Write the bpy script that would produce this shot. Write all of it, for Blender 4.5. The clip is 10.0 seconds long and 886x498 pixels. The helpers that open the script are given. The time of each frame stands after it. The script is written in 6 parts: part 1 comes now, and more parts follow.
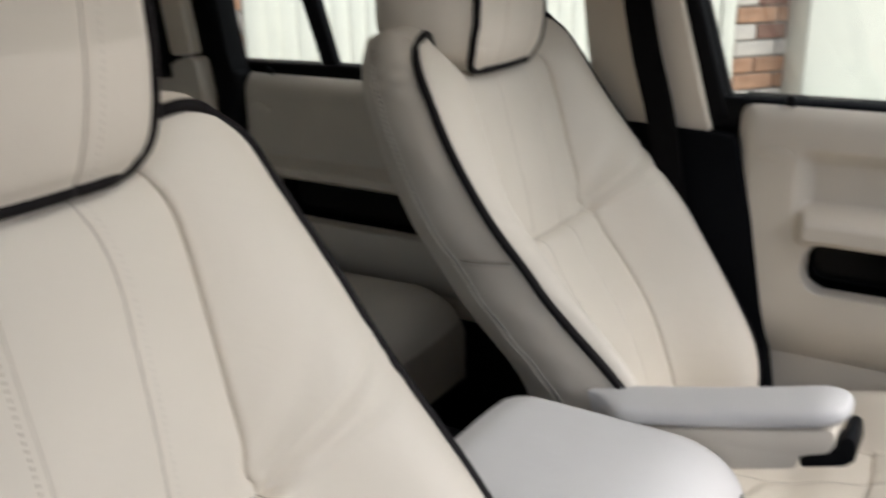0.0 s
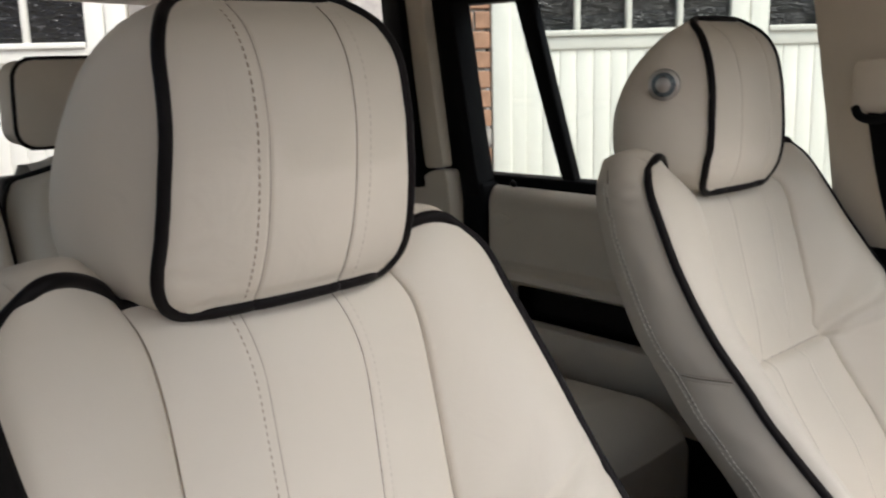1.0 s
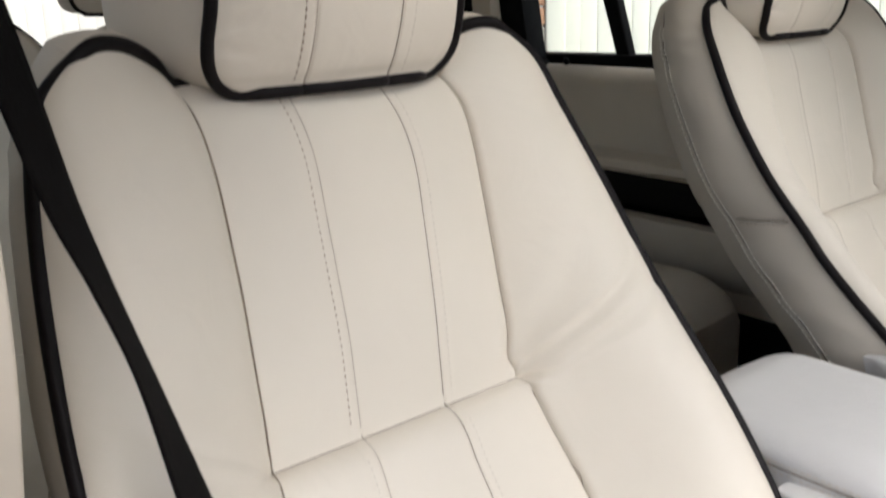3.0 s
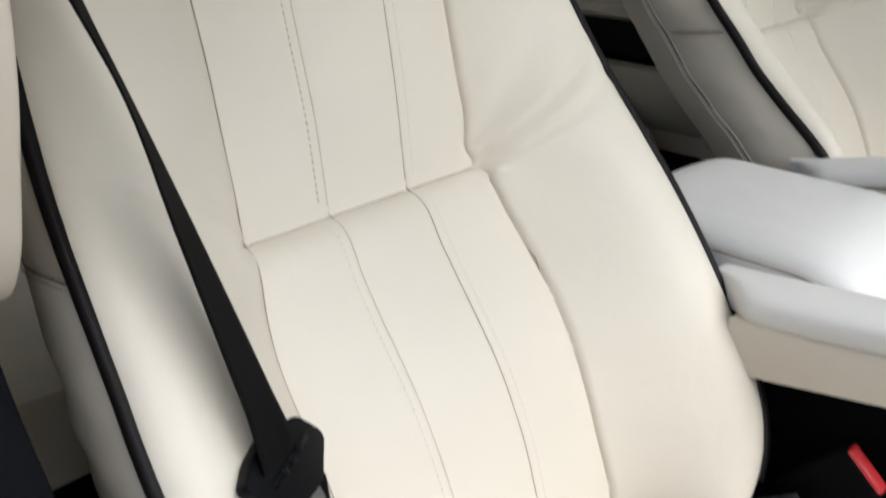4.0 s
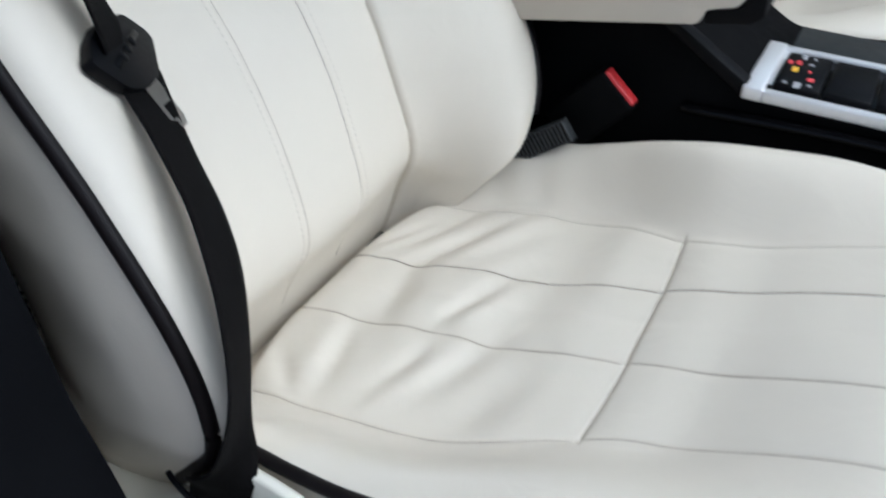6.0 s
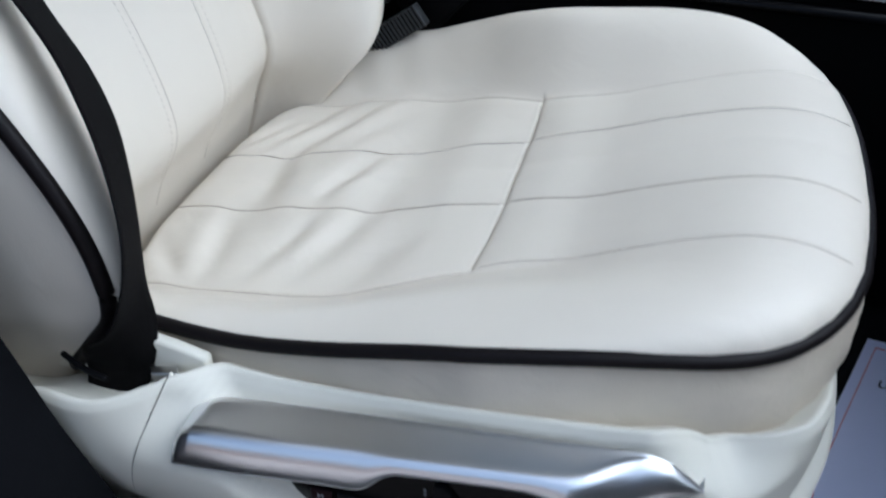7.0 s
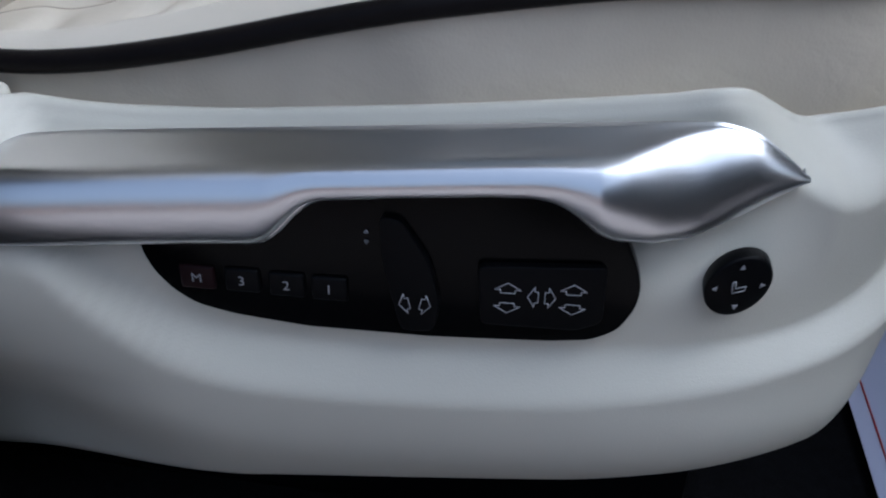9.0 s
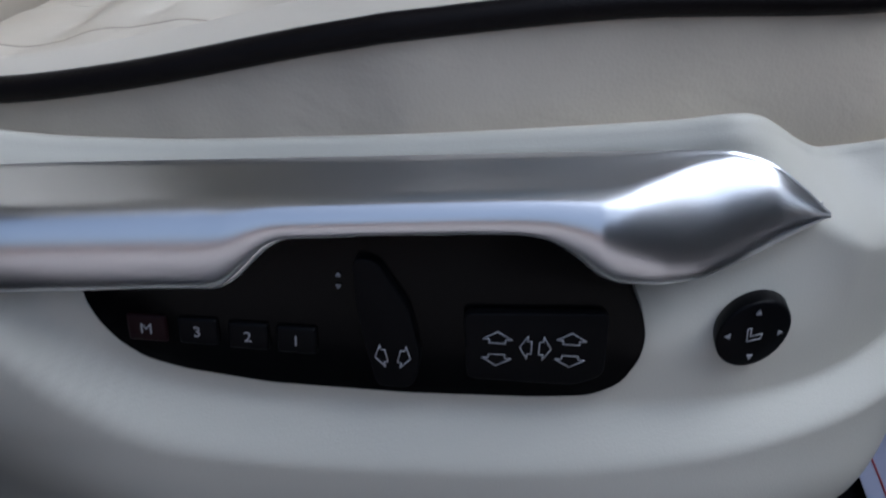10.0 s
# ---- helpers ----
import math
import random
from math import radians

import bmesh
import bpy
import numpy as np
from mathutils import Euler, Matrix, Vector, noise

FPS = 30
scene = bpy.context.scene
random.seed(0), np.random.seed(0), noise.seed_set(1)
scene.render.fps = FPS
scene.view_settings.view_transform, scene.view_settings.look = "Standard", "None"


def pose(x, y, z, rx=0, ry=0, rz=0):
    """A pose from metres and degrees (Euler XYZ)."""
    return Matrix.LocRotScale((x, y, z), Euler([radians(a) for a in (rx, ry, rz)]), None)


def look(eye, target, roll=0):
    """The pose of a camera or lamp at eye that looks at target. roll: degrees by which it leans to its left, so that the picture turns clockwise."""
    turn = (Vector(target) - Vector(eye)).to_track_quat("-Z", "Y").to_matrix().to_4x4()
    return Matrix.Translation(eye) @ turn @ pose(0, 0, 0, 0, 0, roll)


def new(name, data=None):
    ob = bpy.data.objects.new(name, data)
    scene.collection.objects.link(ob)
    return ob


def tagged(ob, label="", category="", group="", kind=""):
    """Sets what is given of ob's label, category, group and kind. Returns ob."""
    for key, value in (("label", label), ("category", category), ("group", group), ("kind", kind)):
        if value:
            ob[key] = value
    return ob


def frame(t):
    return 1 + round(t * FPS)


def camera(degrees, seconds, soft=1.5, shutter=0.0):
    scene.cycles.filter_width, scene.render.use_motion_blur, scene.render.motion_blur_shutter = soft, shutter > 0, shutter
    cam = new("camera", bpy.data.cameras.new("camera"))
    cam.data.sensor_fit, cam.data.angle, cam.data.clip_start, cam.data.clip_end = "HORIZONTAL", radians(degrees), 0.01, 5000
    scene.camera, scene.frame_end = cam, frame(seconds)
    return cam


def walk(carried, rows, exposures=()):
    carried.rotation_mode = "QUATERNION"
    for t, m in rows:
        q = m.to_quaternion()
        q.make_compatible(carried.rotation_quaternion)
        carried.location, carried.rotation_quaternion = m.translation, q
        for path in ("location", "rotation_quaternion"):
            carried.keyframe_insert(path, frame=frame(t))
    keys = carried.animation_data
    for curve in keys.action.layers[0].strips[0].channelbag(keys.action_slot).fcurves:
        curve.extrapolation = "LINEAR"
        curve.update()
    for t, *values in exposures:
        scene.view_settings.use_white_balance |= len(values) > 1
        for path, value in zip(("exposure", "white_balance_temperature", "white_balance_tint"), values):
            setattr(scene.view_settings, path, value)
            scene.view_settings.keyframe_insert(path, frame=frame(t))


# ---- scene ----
# World: x is the car's forward, y its left, z up; the ground lies at z = 0.
cam = camera(52.04, 10.0, soft=2.0, shutter=0.5)
PATH = [
    (0, (0.3250, -0.3311, 1.5989), (-0.1803, 0.4683, 1.2738), -1.21),
    (0.5, (0.3496, -0.3718, 1.6156), (-0.2920, 0.3532, 1.3652), -1.58),
    (1, (0.3777, -0.3776, 1.6164), (-0.3442, 0.2837, 1.4126), -1.51),
    (1.5, (0.3790, -0.3791, 1.6069), (-0.3672, 0.2591, 1.4178), -0.65),
    (2, (0.3851, -0.3773, 1.5840), (-0.3760, 0.2399, 1.3850), -0.54),
    (2.2, (0.3807, -0.3747, 1.5724), (-0.3819, 0.2363, 1.3599), -0.52),
    (3.3, (0.3958, -0.4092, 1.4819), (-0.3334, 0.2011, 1.1723), -2.01),
    (3.5, (0.3901, -0.4211, 1.4691), (-0.3167, 0.2001, 1.1307), -1.35),
    (4, (0.3764, -0.4534, 1.4326), (-0.2623, 0.2012, 1.0281), -0.41),
    (4.5, (0.3688, -0.4854, 1.3994), (-0.1941, 0.1952, 0.9304), 0.79),
    (5, (0.3976, -0.5216, 1.3678), (-0.1140, 0.1689, 0.8565), 0.54),
    (5.5, (0.4087, -0.5527, 1.3444), (-0.0349, 0.1565, 0.7964), 1.35),
    (5.7, (0.4129, -0.5644, 1.3365), (-0.0033, 0.1527, 0.7774), 1.47),
    (6.8, (0.4177, -0.6368, 1.2820), (0.1844, 0.1303, 0.6845), 2.61),
    (7, (0.4298, -0.6537, 1.2549), (0.2112, 0.1263, 0.6684), 1.41),
    (7.5, (0.4336, -0.6678, 1.1841), (0.2547, 0.1301, 0.6085), 0.86),
    (8, (0.4109, -0.6536, 1.1075), (0.2787, 0.1582, 0.5388), 1.58),
    (8.5, (0.4021, -0.6233, 1.0372), (0.2762, 0.2003, 0.4843), 1.15),
    (9, (0.3960, -0.5900, 0.9910), (0.2736, 0.2433, 0.4520), 1.29),
    (9.5, (0.3916, -0.5682, 0.9692), (0.2764, 0.2780, 0.4488), 1.45),
    (10, (0.3894, -0.5621, 0.9676), (0.2896, 0.3072, 0.4837), 1.91),
]
walk(cam, [(t, look(e, g, r)) for t, e, g, r in PATH],
     exposures=[(0, 0.76, 6030, 9), (2.0, 0.88, 6130, 12), (3.3, 0.96, 6020, 8), (4.5, 0.88, 5760, 4),
                (5.6, 0.74, 5390, 3), (7.0, 0.60, 5100, 4), (8.0, 0.66, 5050, 6), (9.0, 0.24, 5140, 7), (10.0, 0.12, 5200, 8)])

# ---- daylight: a bright overcast sky with a broad soft sun ----
world = bpy.data.worlds.new("overcast")
scene.world = world
world.use_nodes = True
wn = world.node_tree
sky = wn.nodes.new("ShaderNodeTexSky")
sky.sky_type = "NISHITA"
sky.sun_disc = False
sky.sun_elevation = radians(53)
sky.sun_rotation = radians(87)
sky.air_density, sky.dust_density = 1.0, 7.0
wn.nodes["Background"].inputs["Strength"].default_value = 0.15
haze = wn.nodes.new("ShaderNodeHueSaturation")      # thin cloud whitens the blue
haze.inputs["Saturation"].default_value = 0.55
wn.links.new(sky.outputs[0], haze.inputs["Color"])
wn.links.new(haze.outputs[0], wn.nodes["Background"].inputs["Color"])
sun = new("sun", bpy.data.lights.new("sun", "SUN"))
sun.data.energy, sun.data.angle, sun.data.color = 0.43, radians(66), (1.0, 0.90, 0.76)
sun.matrix_world = look((2.5, 0.15, 4.15), (0, 0, 0.8))


# ---- materials ----
def shader(name, color, rough=0.5, metal=0.0, var=0.0, scale=8.0, bump=0.0, bscale=300.0, kind="noise", spec=0.5, coat=0.0, tint=None, detail=4.0):
    """A principled material with two scales of variation and a fine relief."""
    m = bpy.data.materials.new(name)
    m.use_nodes = True
    nt = m.node_tree
    b = nt.nodes["Principled BSDF"]
    b.inputs["Base Color"].default_value = (*color, 1)
    b.inputs["Roughness"].default_value = rough
    b.inputs["Metallic"].default_value = metal
    b.inputs["Specular IOR Level"].default_value = spec
    b.inputs["Coat Weight"].default_value = coat
    tc = nt.nodes.new("ShaderNodeTexCoord")
    if var:
        n = nt.nodes.new("ShaderNodeTexNoise")
        n.inputs["Scale"].default_value, n.inputs["Detail"].default_value = scale, detail
        nt.links.new(tc.outputs["Object"], n.inputs["Vector"])
        r = nt.nodes.new("ShaderNodeValToRGB")
        lo = tint or tuple(c * (1 - var) for c in color)
        r.color_ramp.elements[0].position, r.color_ramp.elements[1].position = 0.3, 0.7
        r.color_ramp.elements[0].color = (*lo, 1)
        r.color_ramp.elements[1].color = (*[min(1, c * (1 + 0.35 * var)) for c in color], 1)
        nt.links.new(n.outputs[0], r.inputs[0])
        nt.links.new(r.outputs[0], b.inputs["Base Color"])
        rr = nt.nodes.new("ShaderNodeMapRange")
        rr.inputs["To Min"].default_value, rr.inputs["To Max"].default_value = rough * 0.88, min(1, rough * 1.12)
        n2 = nt.nodes.new("ShaderNodeTexNoise")
        n2.inputs["Scale"].default_value = scale * 6
        nt.links.new(tc.outputs["Object"], n2.inputs["Vector"])
        nt.links.new(n2.outputs[0], rr.inputs[0])
        nt.links.new(rr.outputs[0], b.inputs["Roughness"])
    if bump:
        t = nt.nodes.new("ShaderNodeTexVoronoi" if kind == "voronoi" else "ShaderNodeTexNoise")
        t.inputs["Scale"].default_value = bscale
        nt.links.new(tc.outputs["Object"], t.inputs["Vector"])
        bp = nt.nodes.new("ShaderNodeBump")
        bp.inputs["Strength"].default_value, bp.inputs["Distance"].default_value = bump, 0.001
        nt.links.new(t.outputs[0], bp.inputs["Height"])
        nt.links.new(bp.outputs[0], b.inputs["Normal"])
    return m


LEATHER = shader("cream_leather", (0.61, 0.56, 0.48), 0.47, var=0.05, scale=5, bump=0.07, bscale=850, kind="voronoi", spec=0.4)
LEATHER_SIDE = shader("cream_leather_side", (0.57, 0.52, 0.445), 0.5, var=0.07, scale=9, bump=0.14, bscale=700, kind="voronoi", spec=0.35)
PIPING = shader("dark_piping_leather", (0.0052, 0.0038, 0.0042), 0.5, var=0.2, scale=40, bump=0.2, bscale=900, spec=0.14)
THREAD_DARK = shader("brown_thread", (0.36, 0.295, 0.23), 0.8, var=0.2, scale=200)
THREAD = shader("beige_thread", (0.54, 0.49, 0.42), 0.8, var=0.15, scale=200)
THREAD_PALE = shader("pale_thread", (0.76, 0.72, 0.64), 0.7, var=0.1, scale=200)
# seam cords: three depths of crevice shade put into the colour
SEAM = shader("seam_shade_dark", (0.15, 0.12, 0.095), 0.9, var=0.3, scale=60)
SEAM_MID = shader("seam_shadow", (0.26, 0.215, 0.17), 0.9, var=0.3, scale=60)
SEAM_PALE = shader("seam_shade_pale", (0.40, 0.35, 0.29), 0.8, var=0.2, scale=60)
# skirt leather: a darker, warmer cream than the seat panels
SKIRT = shader("skirt_cream_leather", (0.53, 0.475, 0.39), 0.55, var=0.14, scale=14, bump=0.08, bscale=700, kind="voronoi", spec=0.3)
LEATHER_LID = shader("pale_grey_leather", (0.58, 0.57, 0.56), 0.58, var=0.04, scale=8, bump=0.2, bscale=700, kind="voronoi", spec=0.4)
TRIM = shader("cream_plastic_trim", (0.58, 0.56, 0.49), 0.5, var=0.03, scale=6, bump=0.1, bscale=1200, spec=0.4)
PILLAR = shader("beige_pillar_trim", (0.60, 0.54, 0.45), 0.7, var=0.05, scale=10, bump=0.15, bscale=1000)
BLACK = shader("black_plastic", (0.0028, 0.0028, 0.0036), 0.55, var=0.2, scale=12, bump=0.15, bscale=900, spec=0.10)
NAVY = shader("dark_pillar_plastic", (0.0022, 0.0024, 0.0034), 0.72, var=0.2, scale=9, bump=0.2, bscale=700, spec=0.07)
DEEP = shader("deep_black_plastic", (0.0014, 0.0014, 0.0018), 0.7, var=0.2, scale=14, bump=0.1, bscale=900, spec=0.06)
CONSOLE_GREY = shader("dark_grey_satin", (0.024, 0.026, 0.027), 0.5, var=0.15, scale=10, bump=0.1, bscale=1000, spec=0.3)
AMBER = shader("amber_symbol", (0.75, 0.45, 0.03), 0.5, var=0.05, scale=80)
GLOSS = shader("gloss_black", (0.0012, 0.0012, 0.0016), 0.22, var=0.2, scale=30, spec=0.11)
BUTTON = shader("button_black", (0.0022, 0.0023, 0.0032), 0.45, var=0.1, scale=40, spec=0.10)
BUTTON_M = shader("button_dark_red", (0.011, 0.003, 0.0045), 0.45, var=0.1, scale=40, spec=0.12)
MARK = shader("white_marking", (0.31, 0.31, 0.33), 0.6, var=0.05, scale=100)
SATIN = shader("satin_chrome", (0.82, 0.83, 0.86), 0.29, metal=1.0, var=0.04, scale=3, bump=0.03, bscale=1500)
CAP = shader("blue_grey_cap", (0.13, 0.16, 0.18), 0.28, metal=0.6, var=0.05, scale=40)
SILVER = shader("silver_paint", (0.80, 0.80, 0.82), 0.34, metal=0.5, var=0.03, scale=20)
CHROME = shader("bright_chrome", (0.75, 0.75, 0.77), 0.12, metal=1.0, var=0.03, scale=8)
STEEL = shader("steel_tongue", (0.5, 0.49, 0.47), 0.32, metal=1.0, var=0.08, scale=60)
WEB = shader("black_webbing", (0.0036, 0.0032, 0.0034), 0.85, var=0.25, scale=90, bump=0.5, bscale=900, spec=0.08)
RED = shader("red_button", (0.47, 0.022, 0.026), 0.4, var=0.05, scale=40)
CARPET = shader("black_carpet", (0.005, 0.005, 0.006), 0.95, var=0.4, scale=120, bump=0.8, bscale=500, spec=0.15)
HEADLINER = shader("pale_headliner", (0.6, 0.57, 0.5), 0.9, var=0.04, scale=30, bump=0.2, bscale=800)
PAPER = shader("paper_mat", (0.70, 0.72, 0.92), 0.7, var=0.03, scale=8)
INK = shader("print_ink", (0.05, 0.05, 0.09), 0.8, var=0.1, scale=80)
REDINK = shader("red_print", (0.55, 0.05, 0.06), 0.8, var=0.1, scale=80)
BODY = shader("dark_car_paint", (0.01, 0.012, 0.016), 0.3, var=0.1, scale=3, coat=0.6)
WHITE = shader("white_paint", (0.80, 0.79, 0.70), 0.5, var=0.04, scale=5, bump=0.1, bscale=60)
BRICK = shader("red_brick", (0.52, 0.30, 0.19), 0.9, var=0.45, scale=14, bump=0.6, bscale=120)
BRICK_PALE = shader("painted_pale_brick", (0.68, 0.62, 0.56), 0.9, var=0.25, scale=14, bump=0.5, bscale=120)
BRICK_DARK = shader("dark_brick", (0.30, 0.17, 0.13), 0.9, var=0.4, scale=14, bump=0.6, bscale=120)
# for the unseen wall only; warm so that it tints the bounced light
BOUNCE_BRICK = shader("bounce_wall_brick", (0.52, 0.35, 0.27), 0.9, var=0.35, scale=9, bump=0.6, bscale=60)
MORTAR = shader("grey_mortar", (0.42, 0.39, 0.35), 0.95, var=0.2, scale=30, bump=0.6, bscale=200)
ASPHALT = shader("driveway_paving", (0.39, 0.335, 0.30), 0.95, var=0.30, scale=45, bump=0.7, bscale=90)
OBSCURE = shader("dark_obscure_glass", (0.012, 0.012, 0.012), 0.12, var=0.3, scale=10, bump=0.0)
ROOFTILE = shader("grey_roof", (0.12, 0.11, 0.11), 0.9, var=0.3, scale=10, bump=0.5, bscale=50)
GLASS = bpy.data.materials.new("window_glass")
GLASS.use_nodes = True
_g = GLASS.node_tree
_g.nodes.remove(_g.nodes["Principled BSDF"])
_t, _r, _f = (_g.nodes.new(n) for n in ("ShaderNodeBsdfTransparent", "ShaderNodeBsdfGlossy", "ShaderNodeMixShader"))
_t.inputs[0].default_value = (0.93, 0.96, 0.94, 1)
_r.inputs["Roughness"].default_value = 0.02
_f.inputs[0].default_value = 0.06
_g.links.new(_t.outputs[0], _f.inputs[1])
_g.links.new(_r.outputs[0], _f.inputs[2])
_g.links.new(_f.outputs[0], _g.nodes["Material Output"].inputs[0])


def creased(m, scale, distance, stretch=(1, 1, 1), strength=0.5):
    """Adds soft, broader undulation under the grain of a material."""
    nt = m.node_tree
    grain = next(n for n in nt.nodes if n.type == "BUMP")
    tc = nt.nodes.new("ShaderNodeTexCoord")
    mp = nt.nodes.new("ShaderNodeMapping")
    mp.inputs["Scale"].default_value = stretch
    n = nt.nodes.new("ShaderNodeTexNoise")
    n.inputs["Scale"].default_value, n.inputs["Detail"].default_value, n.inputs["Distortion"].default_value = scale, 3, 0.8
    bp = nt.nodes.new("ShaderNodeBump")
    bp.inputs["Strength"].default_value, bp.inputs["Distance"].default_value = strength, distance
    nt.links.new(tc.outputs["Object"], mp.inputs[0])
    nt.links.new(mp.outputs[0], n.inputs["Vector"])
    nt.links.new(n.outputs[0], bp.inputs["Height"])
    nt.links.new(bp.outputs[0], grain.inputs["Normal"])


creased(LEATHER, 16, 0.0030)
creased(LEATHER_SIDE, 18, 0.0026)
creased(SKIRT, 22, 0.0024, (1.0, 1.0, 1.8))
creased(LEATHER_LID, 20, 0.003)
TINTED = GLASS.copy()
TINTED.name = "tinted_roof_glass"
TINTED.node_tree.nodes["Transparent BSDF"].inputs[0].default_value = (0.46, 0.48, 0.47, 1)


def rippled(m):
    """Obscure glass: stretched ripples that catch the sky."""
    nt = m.node_tree
    b = nt.nodes["Principled BSDF"]
    tc = nt.nodes.new("ShaderNodeTexCoord")
    mp = nt.nodes.new("ShaderNodeMapping")
    mp.inputs["Scale"].default_value = (14, 14, 60)
    n = nt.nodes.new("ShaderNodeTexNoise")
    n.inputs["Scale"].default_value, n.inputs["Detail"].default_value = 1.0, 2
    bp = nt.nodes.new("ShaderNodeBump")
    bp.inputs["Strength"].default_value, bp.inputs["Distance"].default_value = 1.0, 0.05
    nt.links.new(tc.outputs["Object"], mp.inputs[0])
    nt.links.new(mp.outputs[0], n.inputs["Vector"])
    nt.links.new(n.outputs[0], bp.inputs["Height"])
    nt.links.new(bp.outputs[0], b.inputs["Normal"])


rippled(OBSCURE)


# ---- building helpers ----
def smoothstep(a, b, x):
    t = np.clip((np.asarray(x, float) - a) / (b - a), 0, 1)
    return t * t * (3 - 2 * t)


def spline(table, q):
    """Catmull-Rom through the rows of table at the row numbers q."""
    T = np.asarray(table, float)
    q = np.clip(np.asarray(q, float), 0, len(T) - 1)
    i = np.minimum(q.astype(int), len(T) - 2)
    f = (q - i)[..., None]
    a, b, c, d = T[np.maximum(i - 1, 0)], T[i], T[i + 1], T[np.minimum(i + 2, len(T) - 1)]
    return 0.5 * (2 * b + (c - a) * f + (2 * a - 5 * b + 4 * c - d) * f ** 2 + (3 * b - a - 3 * c + d) * f ** 3)


def world_of(ob):
    p = Vector((0, 0, 0))
    while ob is not None:
        p = p + ob.location
        ob = ob.parent
    return np.array(p)


def part(name, data, material, parent=None, label="", smooth=True, crease=None):
    """Links a bmesh, or verts and faces, in world metres, as one mesh object under parent."""
    if isinstance(data, tuple):
        verts, faces = data
        verts = np.asarray(verts, float)
        me = bpy.data.meshes.new(name)
        me.from_pydata([tuple(v) for v in verts], [], [tuple(f) for f in faces])
    else:
        me = bpy.data.meshes.new(name)
        data.to_mesh(me)
        data.free()
    base = world_of(parent)
    if parent is None:
        co = np.empty(len(me.vertices) * 3)
        me.vertices.foreach_get("co", co)
        co = co.reshape(-1, 3)
        base = np.array([(co[:, 0].min() + co[:, 0].max()) / 2, (co[:, 1].min() + co[:, 1].max()) / 2, co[:, 2].min()])
    me.transform(Matrix.Translation(-Vector(base)))
    me.materials.append(material)
    if smooth:
        me.polygons.foreach_set("use_smooth", [True] * len(me.polygons))
        if crease:
            me.set_sharp_from_angle(angle=radians(crease))
    me.update()
    ob = new(name, me)
    if parent is None:
        ob.location = base
    else:
        ob.parent = parent
    if label:
        ob["label"] = label
    return ob


def empty(name, at):
    ob = new(name)
    ob.location = at
    ob.empty_display_size = 0.05
    return ob


def grid(P, flip=False, wrap=False):
    """Verts and faces of an (n, m, 3) array of points."""
    n, m = P.shape[:2]
    idx = np.arange(n * m).reshape(n, m)
    if wrap:
        idx = np.concatenate([idx, idx[:, :1]], 1)
    a, b, c, d = idx[:-1, :-1].ravel(), idx[:-1, 1:].ravel(), idx[1:, 1:].ravel(), idx[1:, :-1].ravel()
    F = np.stack([a, b, c, d] if not flip else [a, d, c, b], 1)
    return P.reshape(-1, 3), F.tolist()


def pieces(P, region, flip=False):
    """Splits a grid by a face-region array (n-1, m-1): a dict of region to verts and faces."""
    n, m = P.shape[:2]
    V, F = grid(P, flip)
    F = np.array(F)
    out = {}
    for r in np.unique(region):
        if r < 0:
            continue
        f = F[region.ravel() == r]
        used = np.unique(f)
        remap = np.zeros(n * m, int)
        remap[used] = np.arange(len(used))
        out[int(r)] = (V[used], remap[f].tolist())
    return out


def tube(pts, r, sides=10, closed=False, dense=6, flat=1.0, up=(0, 0, 1)):
    """A round cord along pts. Verts and faces."""
    P = np.asarray(pts, float)
    if closed:
        T = np.vstack([P[-1:], P, P[:2]])
        q = np.linspace(1, len(P) + 1, len(P) * dense, endpoint=False)
    else:
        T = P
        q = np.linspace(0, len(P) - 1, (len(P) - 1) * dense + 1)
    C = spline(T, q)
    if closed:
        tan = np.roll(C, -1, 0) - np.roll(C, 1, 0)
    else:
        tan = np.gradient(C, axis=0)
    tan /= np.linalg.norm(tan, axis=1, keepdims=True) + 1e-12
    u = np.array(up, float)
    a = np.cross(tan, u)
    bad = np.linalg.norm(a, axis=1) < 1e-3
    a[bad] = np.cross(tan[bad], [1, 0.1, 0])
    a /= np.linalg.norm(a, axis=1, keepdims=True)
    b = np.cross(tan, a)
    th = np.linspace(0, 2 * np.pi, sides, endpoint=False)
    V = C[:, None] + r * (np.cos(th)[None, :, None] * a[:, None] + flat * np.sin(th)[None, :, None] * b[:, None])
    n = len(C)
    idx = np.arange(n * sides).reshape(n, sides)
    idx = np.concatenate([idx, idx[:, :1]], 1)
    if closed:
        idx = np.concatenate([idx, idx[:1]], 0)
    F = np.stack([idx[:-1, :-1].ravel(), idx[1:, :-1].ravel(), idx[1:, 1:].ravel(), idx[:-1, 1:].ravel()], 1).tolist()
    if not closed:
        F.append(list(range(sides)))
        F.append(list(range((n - 1) * sides, n * sides))[::-1])
    return V.reshape(-1, 3), F


def joined(items):
    V, F, o = [], [], 0
    for v, f in items:
        V.append(np.asarray(v, float))
        F += [[i + o for i in q] for q in f]
        o += len(v)
    return np.concatenate(V), F


def box(x0, x1, y0, y1, z0, z1, bevel=0.0, seg=2):
    bm = bmesh.new()
    bmesh.ops.create_cube(bm, size=1)
    for v in bm.verts:
        v.co = Vector(((x0 + x1) / 2 + v.co.x * (x1 - x0), (y0 + y1) / 2 + v.co.y * (y1 - y0), (z0 + z1) / 2 + v.co.z * (z1 - z0)))
    if bevel:
        bmesh.ops.bevel(bm, geom=bm.edges[:], offset=bevel, segments=seg, profile=0.5, affect="EDGES", clamp_overlap=True)
    return bm


